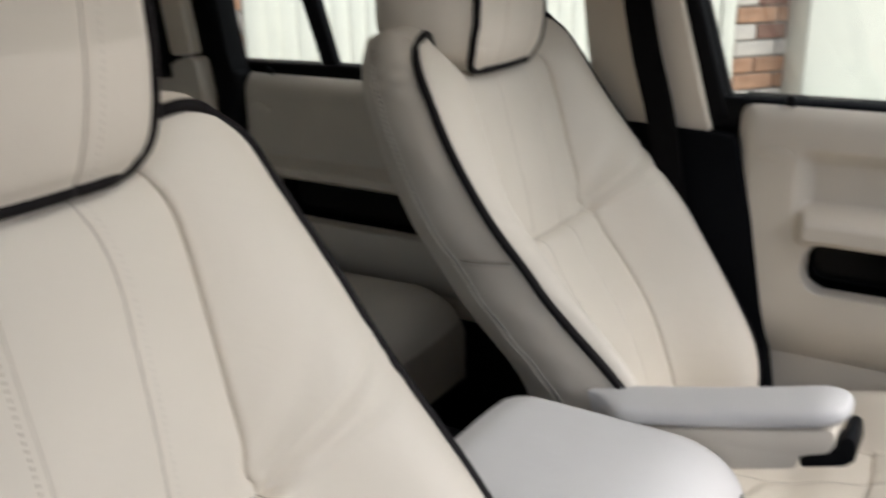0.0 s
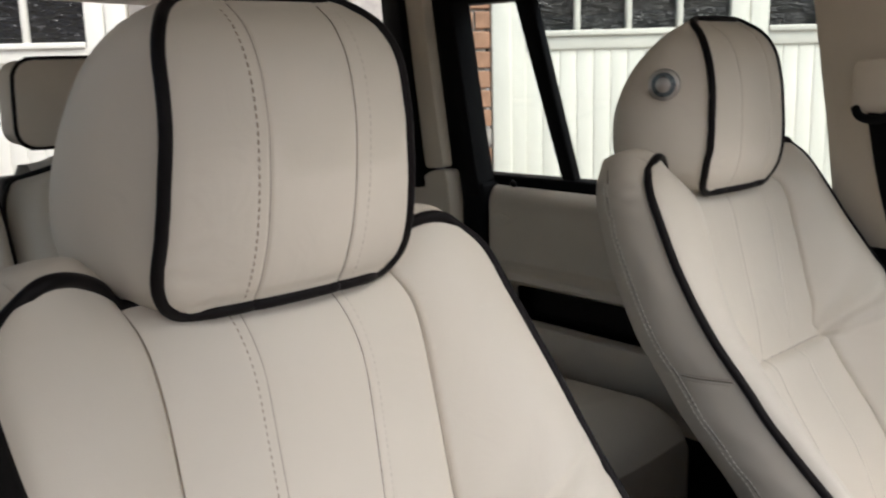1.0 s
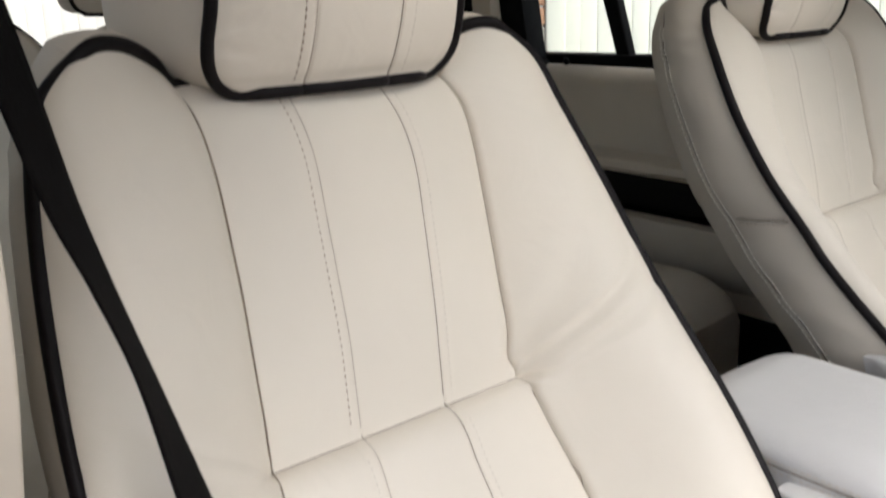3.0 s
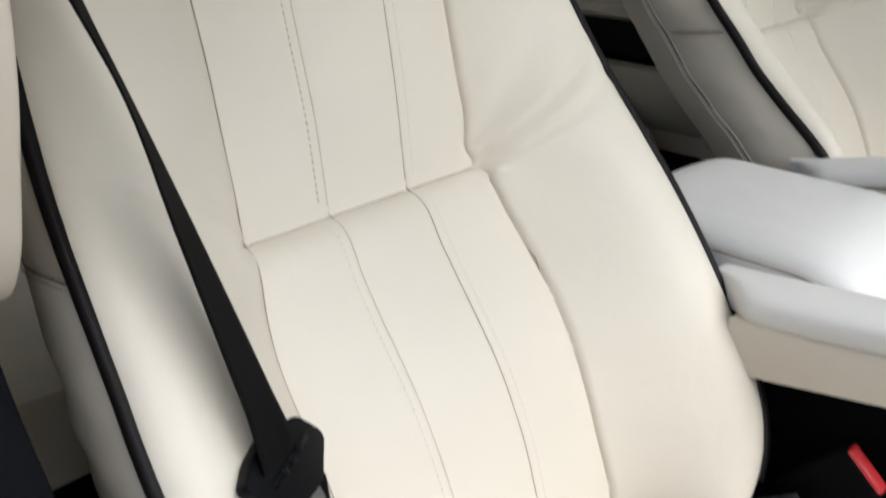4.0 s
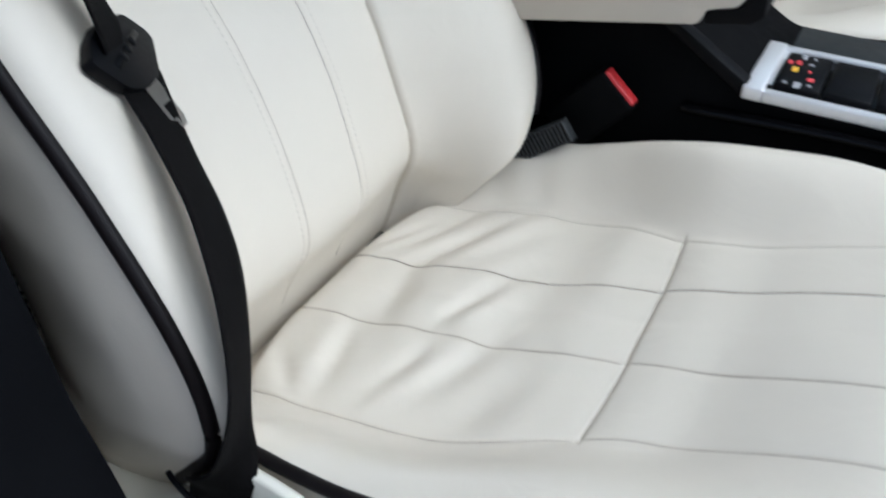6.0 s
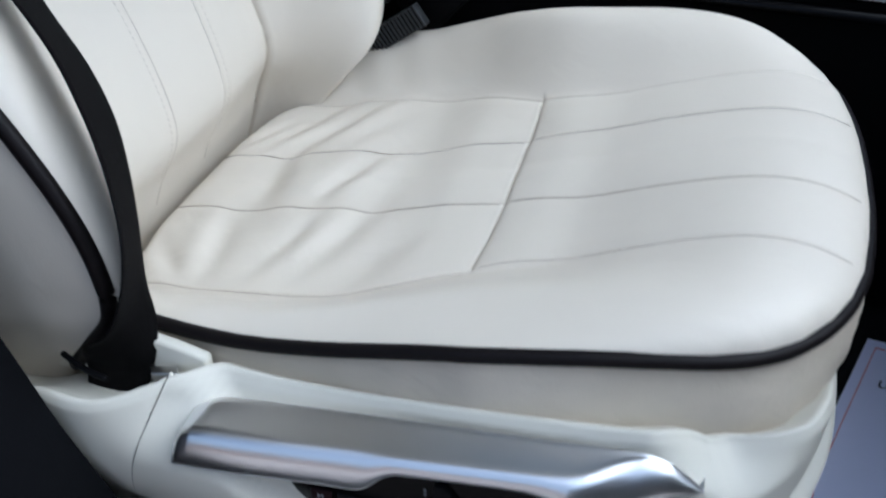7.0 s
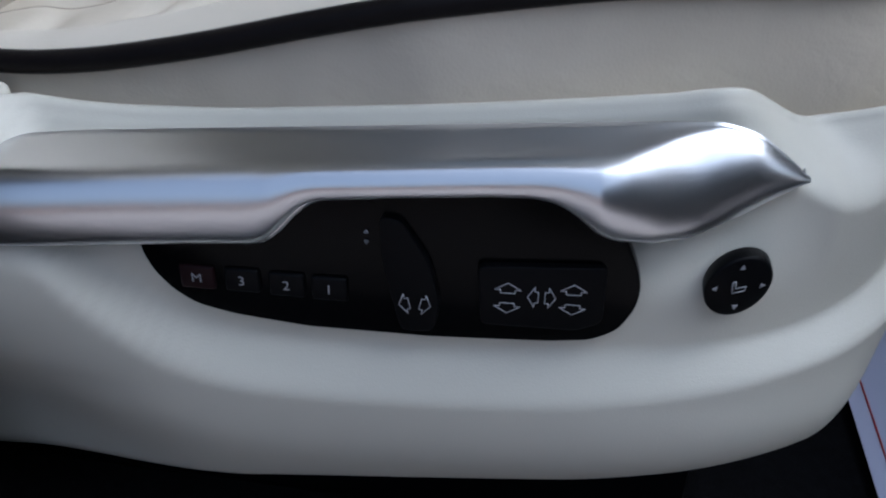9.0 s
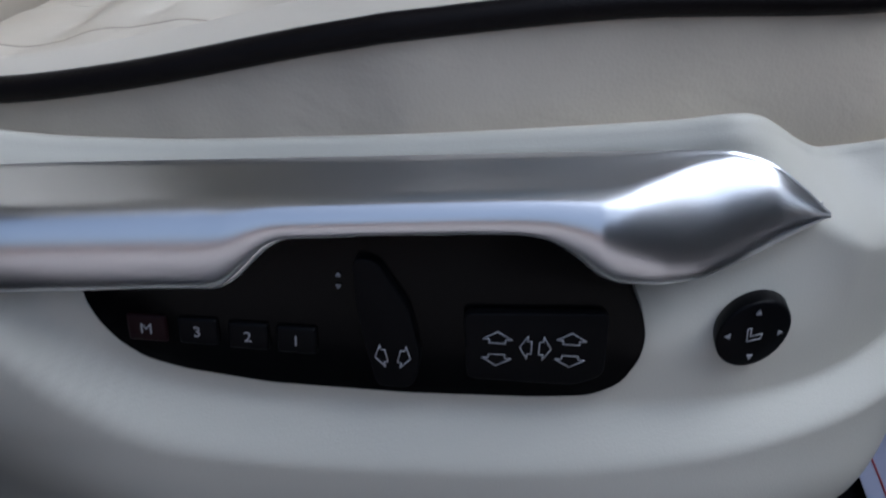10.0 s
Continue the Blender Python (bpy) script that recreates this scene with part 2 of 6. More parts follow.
def prism(outline, a0, a1, axis="y", bevel=0.0, seg=2):
    """An outline in the two other axes, pushed from a0 to a1 along axis."""
    bm = bmesh.new()
    put = {"y": lambda p, a: (p[0], a, p[1]), "x": lambda p, a: (a, p[0], p[1]), "z": lambda p, a: (p[0], p[1], a)}[axis]
    lo = [bm.verts.new(put(p, a0)) for p in outline]
    hi = [bm.verts.new(put(p, a1)) for p in outline]
    n = len(outline)
    bm.faces.new(lo)
    bm.faces.new(hi[::-1])
    for i in range(n):
        bm.faces.new((lo[i], hi[i], hi[(i + 1) % n], lo[(i + 1) % n]))
    bmesh.ops.recalc_face_normals(bm, faces=bm.faces[:])
    if bevel:
        bmesh.ops.bevel(bm, geom=bm.edges[:], offset=bevel, segments=seg, profile=0.5, affect="EDGES", clamp_overlap=True)
    return bm


def rounded(outline, r, n=5):
    """Rounds the corners of a closed outline by r."""
    P = [Vector(p) for p in outline]
    out = []
    for i, p in enumerate(P):
        a, b = P[i - 1], P[(i + 1) % len(P)]
        k = min(r, (a - p).length * 0.45, (b - p).length * 0.45)
        s, e = p + (a - p).normalized() * k, p + (b - p).normalized() * k
        for j in range(n + 1):
            t = j / n
            out.append(tuple((1 - t) ** 2 * s + 2 * t * (1 - t) * p + t * t * e))
    return out


def moved(bm, m):
    bmesh.ops.transform(bm, matrix=m, verts=bm.verts[:])
    return bm


# ---- front seat ----
SY = 0.003           # centre line of the driver's seat
FLOOR = 0.56
# Stations up the backrest: centre x, centre z, half width at the piping, piping x, piping z, forward bulge of the bolster
BACK = [(-0.034, 0.728, 0.242, 0.020, 0.765, 0.014), (-0.003, 0.812, 0.2655, 0.078, 0.836, 0.020), (0.020, 0.872, 0.278, 0.106, 0.882, 0.020),
        (0.000, 0.950, 0.276, 0.090, 0.950, 0.022), (-0.040, 1.035, 0.275, 0.032, 1.040, 0.028), (-0.095, 1.110, 0.277, -0.024, 1.115, 0.031),
        (-0.142, 1.172, 0.272, -0.076, 1.182, 0.031), (-0.172, 1.245, 0.265, -0.128, 1.250, 0.027), (-0.196, 1.322, 0.255, -0.171, 1.325, 0.024),
        (-0.216, 1.390, 0.240, -0.210, 1.398, 0.021), (-0.237, 1.427, 0.225, -0.228, 1.440, 0.018), (-0.268, 1.447, 0.195, -0.240, 1.467, 0.017)]
TOP = 11.0
LEAN = 0.008          # the inner side of the lower backrest is narrower than the outer by twice this
NEAR_FORE = 0.0
SEAM_ROW = 6.0       # the cross seam
# distance of the seams from the centre line, up the stations: towards the door and towards the console
OUT_DOOR = [(0, 0.165), (0.8, 0.160), (1.7, 0.148), (2.4, 0.143), (3, 0.141), (3.8, 0.143), (4.8, 0.145), (5.2, 0.139), (5.6, 0.131), (6, 0.123), (6.9, 0.119), (7.6, 0.115), (8.5, 0.114), (9.5, 0.116), (11, 0.121)]
OUT_CONSOLE = [(0, 0.172), (0.8, 0.166), (1.7, 0.148), (2.4, 0.142), (3, 0.139), (3.8, 0.142), (4.4, 0.144), (5, 0.140), (5.55, 0.133), (6.05, 0.126), (6.5, 0.129), (7.6, 0.136), (8.4, 0.139), (9.3, 0.138), (10, 0.130), (11, 0.120)]
IN_DOOR = [(0, 0.046), (2.4, 0.045), (3, 0.042), (4.3, 0.043), (5, 0.045), (5.8, 0.044), (6.5, 0.039), (7.1, 0.033), (8, 0.030), (8.8, 0.029), (9.5, 0.033), (11, 0.040)]
IN_CONSOLE = [(0, 0.045), (2, 0.042), (2.6, 0.043), (3.2, 0.047), (4, 0.046), (5, 0.0435), (5.95, 0.042), (6.6, 0.049), (7.2, 0.057), (7.8, 0.062), (8.5, 0.067), (9, 0.064), (9.6, 0.058), (10.2, 0.052), (11, 0.046)]
# how far the lower bolster on the console side is drawn in
TUCK = [(0, 0.05), (0.6, 0.056), (1.17, 0.064), (1.65, 0.064), (2, 0.057), (2.35, 0.043), (2.58, 0.030), (2.88, 0.018), (3.14, 0.0100), (3.6, 0.003), (4, 0.0)]


def along(T, v):
    """A table read at v through a short mean, so that the seam bends softly."""
    X, Y = [r[0] for r in T], [r[1] for r in T]
    return sum(np.interp(np.asarray(v, float) + e, X, Y) for e in (-0.24, -0.12, 0, 0.12, 0.24)) / 5


def inner_seam(v, side):
    return np.where(np.asarray(side) > 0, along(IN_CONSOLE, v), along(IN_DOOR, v))


def outer_seam(v, side):
    return np.where(np.asarray(side) > 0, along(OUT_CONSOLE, v), along(OUT_DOOR, v))


def groove(d, w, depth):
    return -depth * np.exp(-(np.asarray(d) / w) ** 2)


def line_gap(y, z, a, b):
    """Distance from (y, z) to the segment a-b, and how far along it."""
    ay, az, by, bz = *a, *b
    L2 = (by - ay) ** 2 + (bz - az) ** 2
    t = np.clip(((y - ay) * (by - ay) + (z - az) * (bz - az)) / L2, 0, 1)
    return np.hypot(y - ay - t * (by - ay), z - az - t * (bz - az)), t


def back_surface(u, v, relief=True):
    """Points on the front of the backrest; u from -1 to 1 between the pipings, v the station number."""
    u, v = np.broadcast_arrays(np.asarray(u, float), np.asarray(v, float))
    S = spline(BACK, v)
    cx, cz, o, rx, rz, bulge = (S[..., k] for k in range(6))
    T = spline(BACK, np.clip(v + 0.25, 0, TOP)) - spline(BACK, np.clip(v - 0.25, 0, TOP))
    tx, tz = T[..., 0], T[..., 1]
    ln = np.hypot(tx, tz) + 1e-9
    nx, nz = tz / ln, -tx / ln
    y = u * o
    a = np.abs(y)
    w = np.minimum(outer_seam(v, np.sign(y)), o - 0.02)
    q = np.clip((a - w) / (o - w), 0, 1)
    h = smoothstep(0, 1, q)
    rx = rx + NEAR_FORE * (1 - smoothstep(1.06, 1.18, rz)) * (u < 0)
    rx = rx + 0.008 * (u > 0) * np.interp(v, [0, 2, 4, 7, 9], [0, 0.5, 1, 1, 0])
    x = cx + (rx - cx) * h
    z = cz + (rz - cz) * h
    d = bulge * (4 * q * (1 - q)) ** np.where(u > 0, 0.95, 0.62) * np.where(u > 0, 0.82, 1.0)
    d = d - 0.004 * np.clip(a / w, 0, 1) ** 2 * (q <= 0)
    if relief:
        soft = smoothstep(0.3, 1.5, v)
        inn = inner_seam(v, np.sign(y))
        g = groove(a - w, 0.0016, 0.0026) + groove(a - w, 0.009, 0.0014)
        g = g + groove(a - inn, 0.0013, 0.0016 * np.where(y > 0, 1.0, 0.5)) + groove(a - inn, 0.006, 0.0006)
        g = g + groove(a - inn - 0.009, 0.0014, 0.0008)
        d = d + g * soft
        inside = 1 - smoothstep(0.0, 0.03, a - w)
        dv = (v - SEAM_ROW) * 0.075
        d = d - inside * np.where(dv > 0, 0.0125 * np.exp(-dv / 0.030), 0.0125 * np.exp(dv / 0.006)) + inside * 0.0045 * np.exp(-((dv + 0.022) / 0.02) ** 2)
        for s, k in ((1, 1.0), (-1, 0.35)):
            for (p0, p1, dep, wid) in (((0.131, 1.172), (0.250, 1.262), 0.0085, 0.0050), ((0.140, 1.170), (0.262, 1.236), 0.0045, 0.006),
                                       ((0.134, 1.190), (0.20, 1.275), 0.0055, 0.012)):
                gap, t = line_gap(y * s, z, p0, p1)
                d = d + k * (groove(gap, wid, dep) + groove(gap - wid * 1.6, wid, -dep * 0.45)) * (1 - 0.75 * t) * smoothstep(-0.1, 0.08, t + 0.08)
        d = d + 0.0012 * np.sin(23 * z + 11 * y) * np.sin(17 * y + 2.0) * soft
    lean = LEAN * np.interp(v, [0, 1, 2, 3, 5.5], [2.5, 1.8, 1, 1, 0])
    tuck = along(TUCK, v) * h * (u > 0)
    return np.stack([x + nx * d, y + SY - lean - tuck, z + nz * d], -1)


def edge_line(side, v):
    P = back_surface(np.full(np.shape(v), float(side)), v, False)
    return P


def stitch_row(P, N, step=0.0065, length=0.0036, r=0.00042, close=False):
    """Small thread stitches along a polyline P with surface normals N."""
    seg = np.linalg.norm(np.diff(P, axis=0), axis=1)
    s = np.concatenate([[0], np.cumsum(seg)])
    items = []
    for c in np.arange(step, s[-1] - step, step):
        a = np.array([np.interp(c - length / 2, s, P[:, k]) for k in range(3)])
        b = np.array([np.interp(c + length / 2, s, P[:, k]) for k in range(3)])
        n = np.array([np.interp(c, s, N[:, k]) for k in range(3)])
        t = (b - a) / (np.linalg.norm(b - a) + 1e-9)
        w = np.cross(t, n) * r * 1.5
        up = n * r * 1.6
        V = [a - w, a + w, b + w, b - w, (a + b) / 2 - w * 0.8 + up + (a - b) * 0.25, (a + b) / 2 + w * 0.8 + up + (a - b) * 0.25,
             (a + b) / 2 + w * 0.8 + up - (a - b) * 0.25, (a + b) / 2 - w * 0.8 + up - (a - b) * 0.25]
        items.append((V, [(4, 5, 6, 7), (0, 1, 5, 4), (1, 2, 6, 5), (2, 3, 7, 6), (3, 0, 4, 7)]))
    return joined(items)


def surface_line(fn, us, vs, eps=1e-3):
    """Points and normals of a surface fn(u, v) along us, vs."""
    P = fn(us, vs)
    du = fn(us + eps, vs) - fn(us - eps, vs)
    dv = fn(us, vs + eps) - fn(us, vs - eps)
    N = np.cross(du, dv)
    N /= np.linalg.norm(N, axis=1, keepdims=True) + 1e-12
    return P, N


def gather(n):
    """Steps from 0 to 1 that crowd towards both ends, where the seams run."""
    t = np.linspace(0, 1, n + 1)
    return 0.88 * (0.5 - 0.5 * np.cos(np.pi * t)) + 0.12 * t


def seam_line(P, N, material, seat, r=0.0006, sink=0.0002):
    """A cord where two panels are sewn together, its colour painting the crevice's shade."""
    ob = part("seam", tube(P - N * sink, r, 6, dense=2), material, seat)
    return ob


def backrest(seat, side_seam=26, stitched=True):
    nv = 221
    v = np.concatenate([SEAM_ROW * (1 - (1 - np.linspace(0, 1, 120)) ** 1.5), SEAM_ROW + (TOP - SEAM_ROW) * (np.linspace(0, 1, 102) ** 1.4)[1:]])
    o = spline(BACK, v)[:, 2]
    stops = [-o, -np.minimum(outer_seam(v, -1), o - 0.02), -inner_seam(v, -1), inner_seam(v, 1), np.minimum(outer_seam(v, 1), o - 0.02), o]
    cols, region_u = [], []
    for k, n in enumerate((52, 34, 38, 34, 52)):
        t = gather(n)
        for j in range(n if k < 4 else n + 1):
            cols.append(stops[k] + (stops[k + 1] - stops[k]) * t[j])
        region_u += [k] * n
    Y = np.array(cols).T
    U, V = Y / o[:, None], np.repeat(v[:, None], Y.shape[1], 1)
    P = back_surface(U, V)
    col = np.array(region_u)[None, :]
    low = (np.arange(len(v) - 1) < 119)[:, None]
    region = np.where(col == 0, 10, np.where(col == 4, 11, col - 1 + 3 * ~low)) + 0 * low
    for r, data in pieces(P, region, flip=False).items():
        part("bolster" if r >= 10 else "backrest_panel", data, LEATHER, seat)
    u = U[-1]
    # side panels from the piping to the rear edge, and the rear shell
    vs = np.linspace(0, TOP, 90)
    S = spline(BACK, vs)
    depth = np.interp(vs, [0, 3, 6, 9, 11], [0.24, 0.235, 0.185, 0.140, 0.125] if stitched else [0.175, 0.175, 0.160, 0.140, 0.125])
    lean = np.interp(vs, [0, 4, 7, 10, 11], [0.1, 0.28, 0.30, 0.16, 0.10])
    backs, tops = [], []
    for side in (-1, 1):
        E = edge_line(side, vs)
        k = np.linspace(0, 1, 30)
        inset = 0.062 * k ** 2.2 - 0.010 * np.sin(np.pi * k)
        rows = np.stack([E[:, None, 0] - depth[:, None] * k, E[:, None, 1] - side * inset[None, :] * np.ones((90, 1)),
                         E[:, None, 2] - depth[:, None] * k * lean[:, None]], -1)
        rows[..., 2] += 0.016 * np.sin(np.pi * k ** 0.7)[None, :] * smoothstep(9.8, 11, vs)[:, None]
        seam = np.exp(-((vs[:, None] - 6.35 - 0.35 * k) / 0.07) ** 2) * 0.0025 + np.exp(-((k[None, :] - side_seam / 29) / 0.02) ** 2) * 0.0022
        rows[..., 1] -= side * seam * np.ones_like(rows[..., 1])
        rows[..., 1] += side * 0.0016 * np.sin(9 * k)[None, :] * np.sin(4.1 * vs + 6 * np.sin(1.3 * vs))[:, None] * np.sin(np.pi * k)[None, :]
        km, vmid = np.meshgrid((k[:-1] + k[1:]) / 2, (vs[:-1] + vs[1:]) / 2)
        reg = np.where(vmid > 6.35 + 0.35 * km, 1, 0)
        for r, data in pieces(rows, reg, flip=side < 0).items():
            part("side_panel", data, LEATHER_SIDE, seat)
        backs.append(rows[:, -1])
        tops.append(rows[-1])
        j = np.arange(2, side_seam, 2)
        iv = np.interp(6.35 + 0.35 * k[j], vs, np.arange(90))
        f0 = iv.astype(int)
        Q = rows[f0, j] + (rows[f0 + 1, j] - rows[f0, j]) * (iv - f0)[:, None]
        out_n = np.tile([0, side * 1.0, 0], (len(j), 1))
        seam_line(Q, out_n, SEAM, seat, 0.0008, -0.0002)
        for dz in (0.0035, -0.0035):
            o = part("stitching", stitch_row(Q + np.array([0, side * 0.0016, dz]), out_n, 0.006, 0.004), THREAD_DARK, seat)
            o["kind"] = "stuff"
        Q = rows[4:86:3, side_seam]
        seam_line(Q, np.tile([0, side * 1.0, 0], (len(Q), 1)), SEAM, seat, 0.0008, -0.0002)
        for j in (side_seam - 1, side_seam + 1):
            Q = rows[6:84, j] + np.array([0, side * 0.0012, 0])
            o = part("stitching", stitch_row(Q, np.tile([0, side, 0.0], (len(Q), 1)), 0.0075, 0.0058, 0.0006), THREAD_PALE, seat)
            o["kind"] = "stuff"
    A, B = backs
    k = np.linspace(0, 1, 20)
    shell = A[:, None] * (1 - k)[None, :, None] + B[:, None] * k[None, :, None]
    shell[..., 0] -= 0.022 * np.sin(np.pi * k)[None, :] ** 0.6
    part("back_panel", grid(shell), LEATHER_SIDE, seat)
    front = P[-1]
    t = (u + 1) / 2
    rear = A[-1] * (1 - t)[:, None] + B[-1] * t[:, None]
    rear[:, 0] -= 0.022 * np.sin(np.pi * t) ** 0.6
    cap = []
    for k2 in np.linspace(0, 1, 12):
        row = front * (1 - k2) + rear * k2
        row[:, 2] += 0.016 * math.sin(math.pi * k2 ** 0.7) * smoothstep(0.45, 0.85, np.abs(u))
        for end, line, at in ((-1, tops[0], 0), (1, tops[1], -1)):
            goal = np.array([np.interp(k2, np.linspace(0, 1, 30), line[:, m]) for m in range(3)])
            row += ((goal - row[at])[None, :] * (np.clip(end * u, 0, 1) ** 10)[:, None])
        cap.append(row)
    part("top_panel", grid(np.array(cap)), LEATHER_SIDE, seat)
    # piping: up one side, over the bolster shoulder, behind the headrest, and down the other
    vv = np.linspace(0.6, 10.75, 36)
    left = edge_line(-1, vv)
    right = edge_line(1, np.linspace(2.3, 10.75, 32))[::-1]
    uu = np.array([0.94, 0.85, 0.76, 0.68, 0.60, 0.50, 0.3])
    lift = np.array([0.0, 0.002, 0.003, 0.002, 0.0, -0.003, -0.006])[:, None] * np.array([0, 0, 1])
    sl = back_surface(-uu, np.full(7, TOP)) + lift
    sr = (back_surface(uu, np.full(7, TOP)) + lift)[::-1]
    part("piping", tube(np.vstack([left, sl, sr, right]), 0.0057, 10, dense=4), PIPING, seat, "dark brown leather piping")
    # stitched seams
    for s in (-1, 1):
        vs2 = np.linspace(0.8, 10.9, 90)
        # the inner seam's painted shade is darker towards the console
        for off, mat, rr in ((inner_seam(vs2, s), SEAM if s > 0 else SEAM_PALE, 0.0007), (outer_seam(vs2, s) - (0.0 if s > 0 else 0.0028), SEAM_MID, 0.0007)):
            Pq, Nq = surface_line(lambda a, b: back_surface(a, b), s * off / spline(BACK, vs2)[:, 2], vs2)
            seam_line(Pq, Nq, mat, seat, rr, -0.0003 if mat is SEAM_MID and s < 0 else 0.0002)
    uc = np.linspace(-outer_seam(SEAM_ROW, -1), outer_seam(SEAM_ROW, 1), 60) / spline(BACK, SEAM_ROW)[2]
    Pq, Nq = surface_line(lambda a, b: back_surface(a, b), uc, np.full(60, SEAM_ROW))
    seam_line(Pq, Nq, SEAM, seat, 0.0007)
    for s in (-1, 1) if stitched else ():
        for (v0, v1) in ((1.2, 5.85), (6.12, 10.5)):
            vs2 = np.linspace(v0, v1, 70)
            uu = s * (inner_seam(vs2, s) + 0.0088) / spline(BACK, vs2)[:, 2]
            Pq, Nq = surface_line(lambda a, b: back_surface(a, b), uu, vs2)
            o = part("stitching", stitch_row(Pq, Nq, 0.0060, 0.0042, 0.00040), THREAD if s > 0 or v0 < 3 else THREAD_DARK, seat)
            o["kind"] = "stuff"


# ---- seat cushion ----
CUSH_X = [(-0.04, 0.775), (0.0, 0.786), (0.04, 0.797), (0.12, 0.814), (0.20, 0.832), (0.26, 0.848), (0.31, 0.862), (0.36, 0.876), (0.42, 0.900), (0.48, 0.919), (0.53, 0.929), (0.58, 0.932)]
BOLSTER_X = [(-0.04, 0.835), (0.02, 0.842), (0.10, 0.860), (0.18, 0.888), (0.245, 0.912), (0.30, 0.926), (0.40, 0.936), (0.50, 0.940), (0.58, 0.940)]
DOOR_BOLSTER_X = [(-0.04, 0.832), (0.02, 0.838), (0.10, 0.850), (0.18, 0.860), (0.245, 0.869), (0.30, 0.881), (0.36, 0.894), (0.42, 0.910), (0.50, 0.927), (0.58, 0.934)]
PIPE_X = [(-0.04, 0.846), (0.06, 0.848), (0.13, 0.846), (0.165, 0.846), (0.20, 0.851), (0.25, 0.862), (0.30, 0.876), (0.35, 0.887), (0.40, 0.894), (0.44, 0.896), (0.47, 0.896), (0.50, 0.894), (0.54, 0.896), (0.58, 0.904)]
FRONT_U = [(0, 0.576), (0.2, 0.575), (0.34, 0.572), (0.5, 0.566), (0.61, 0.557), (0.70, 0.545), (0.79, 0.526), (0.85, 0.506), (0.90, 0.478), (0.94, 0.445), (0.975, 0.40), (1.0, 0.35)]
HALF_X = [(-0.04, 0.240), (0.05, 0.252), (0.12, 0.256), (0.20, 0.2595), (0.30, 0.2625), (0.58, 0.264)]


def tab(T, x):
    return np.interp(x, [r[0] for r in T], [r[1] for r in T])


def smooth_tab(T, x):
    """A table read through a short moving mean, so that it has no kinks."""
    return sum(tab(T, x + d) * w for d, w in ((-0.03, 1), (-0.015, 2), (0, 3), (0.015, 2), (0.03, 1))) / 9


def front_x(u):
    return np.interp(np.abs(u), [r[0] for r in FRONT_U], [r[1] for r in FRONT_U])


def cushion_seams(w):
    """Inner and outer seam distance from the centre, w from the back (0) to the front (1)."""
    inner = np.interp(w, [0, 0.57, 0.7, 1.0], [0.048, 0.048, 0.052, 0.060])
    outer = sum(np.interp(w + e, [0, 0.36, 0.45, 0.51, 0.57, 0.7, 0.85, 1.0], [0.168, 0.163, 0.158, 0.148, 0.130, 0.126, 0.130, 0.138]) for e in np.linspace(-0.06, 0.06, 13)) / 13
    return inner, outer


CROSS_W = 0.570
FOLDS = [((0.030, -0.118), (0.064, -0.155), 0.0040, 0.005), ((0.066, -0.060), (0.085, -0.145), 0.0050, 0.007), ((0.128, -0.120), (0.150, -0.058), 0.0048, 0.006),
         ((0.172, -0.108), (0.196, -0.052), 0.0036, 0.007), ((0.085, -0.042), (0.075, 0.030), 0.0044, 0.009), ((0.140, -0.036), (0.158, 0.012), 0.0055, 0.006),
         ((0.155, -0.012), (0.172, 0.036), 0.0032, 0.007), ((0.035, 0.066), (0.078, 0.142), 0.0050, 0.006), ((0.080, 0.064), (0.132, 0.150), 0.0050, 0.007),
         ((0.012, 0.068), (0.045, 0.120), 0.0040, 0.005), ((0.210, -0.150), (0.240, -0.090), 0.0020, 0.010), ((0.135, 0.075), (0.165, 0.120), 0.0022, 0.009)]


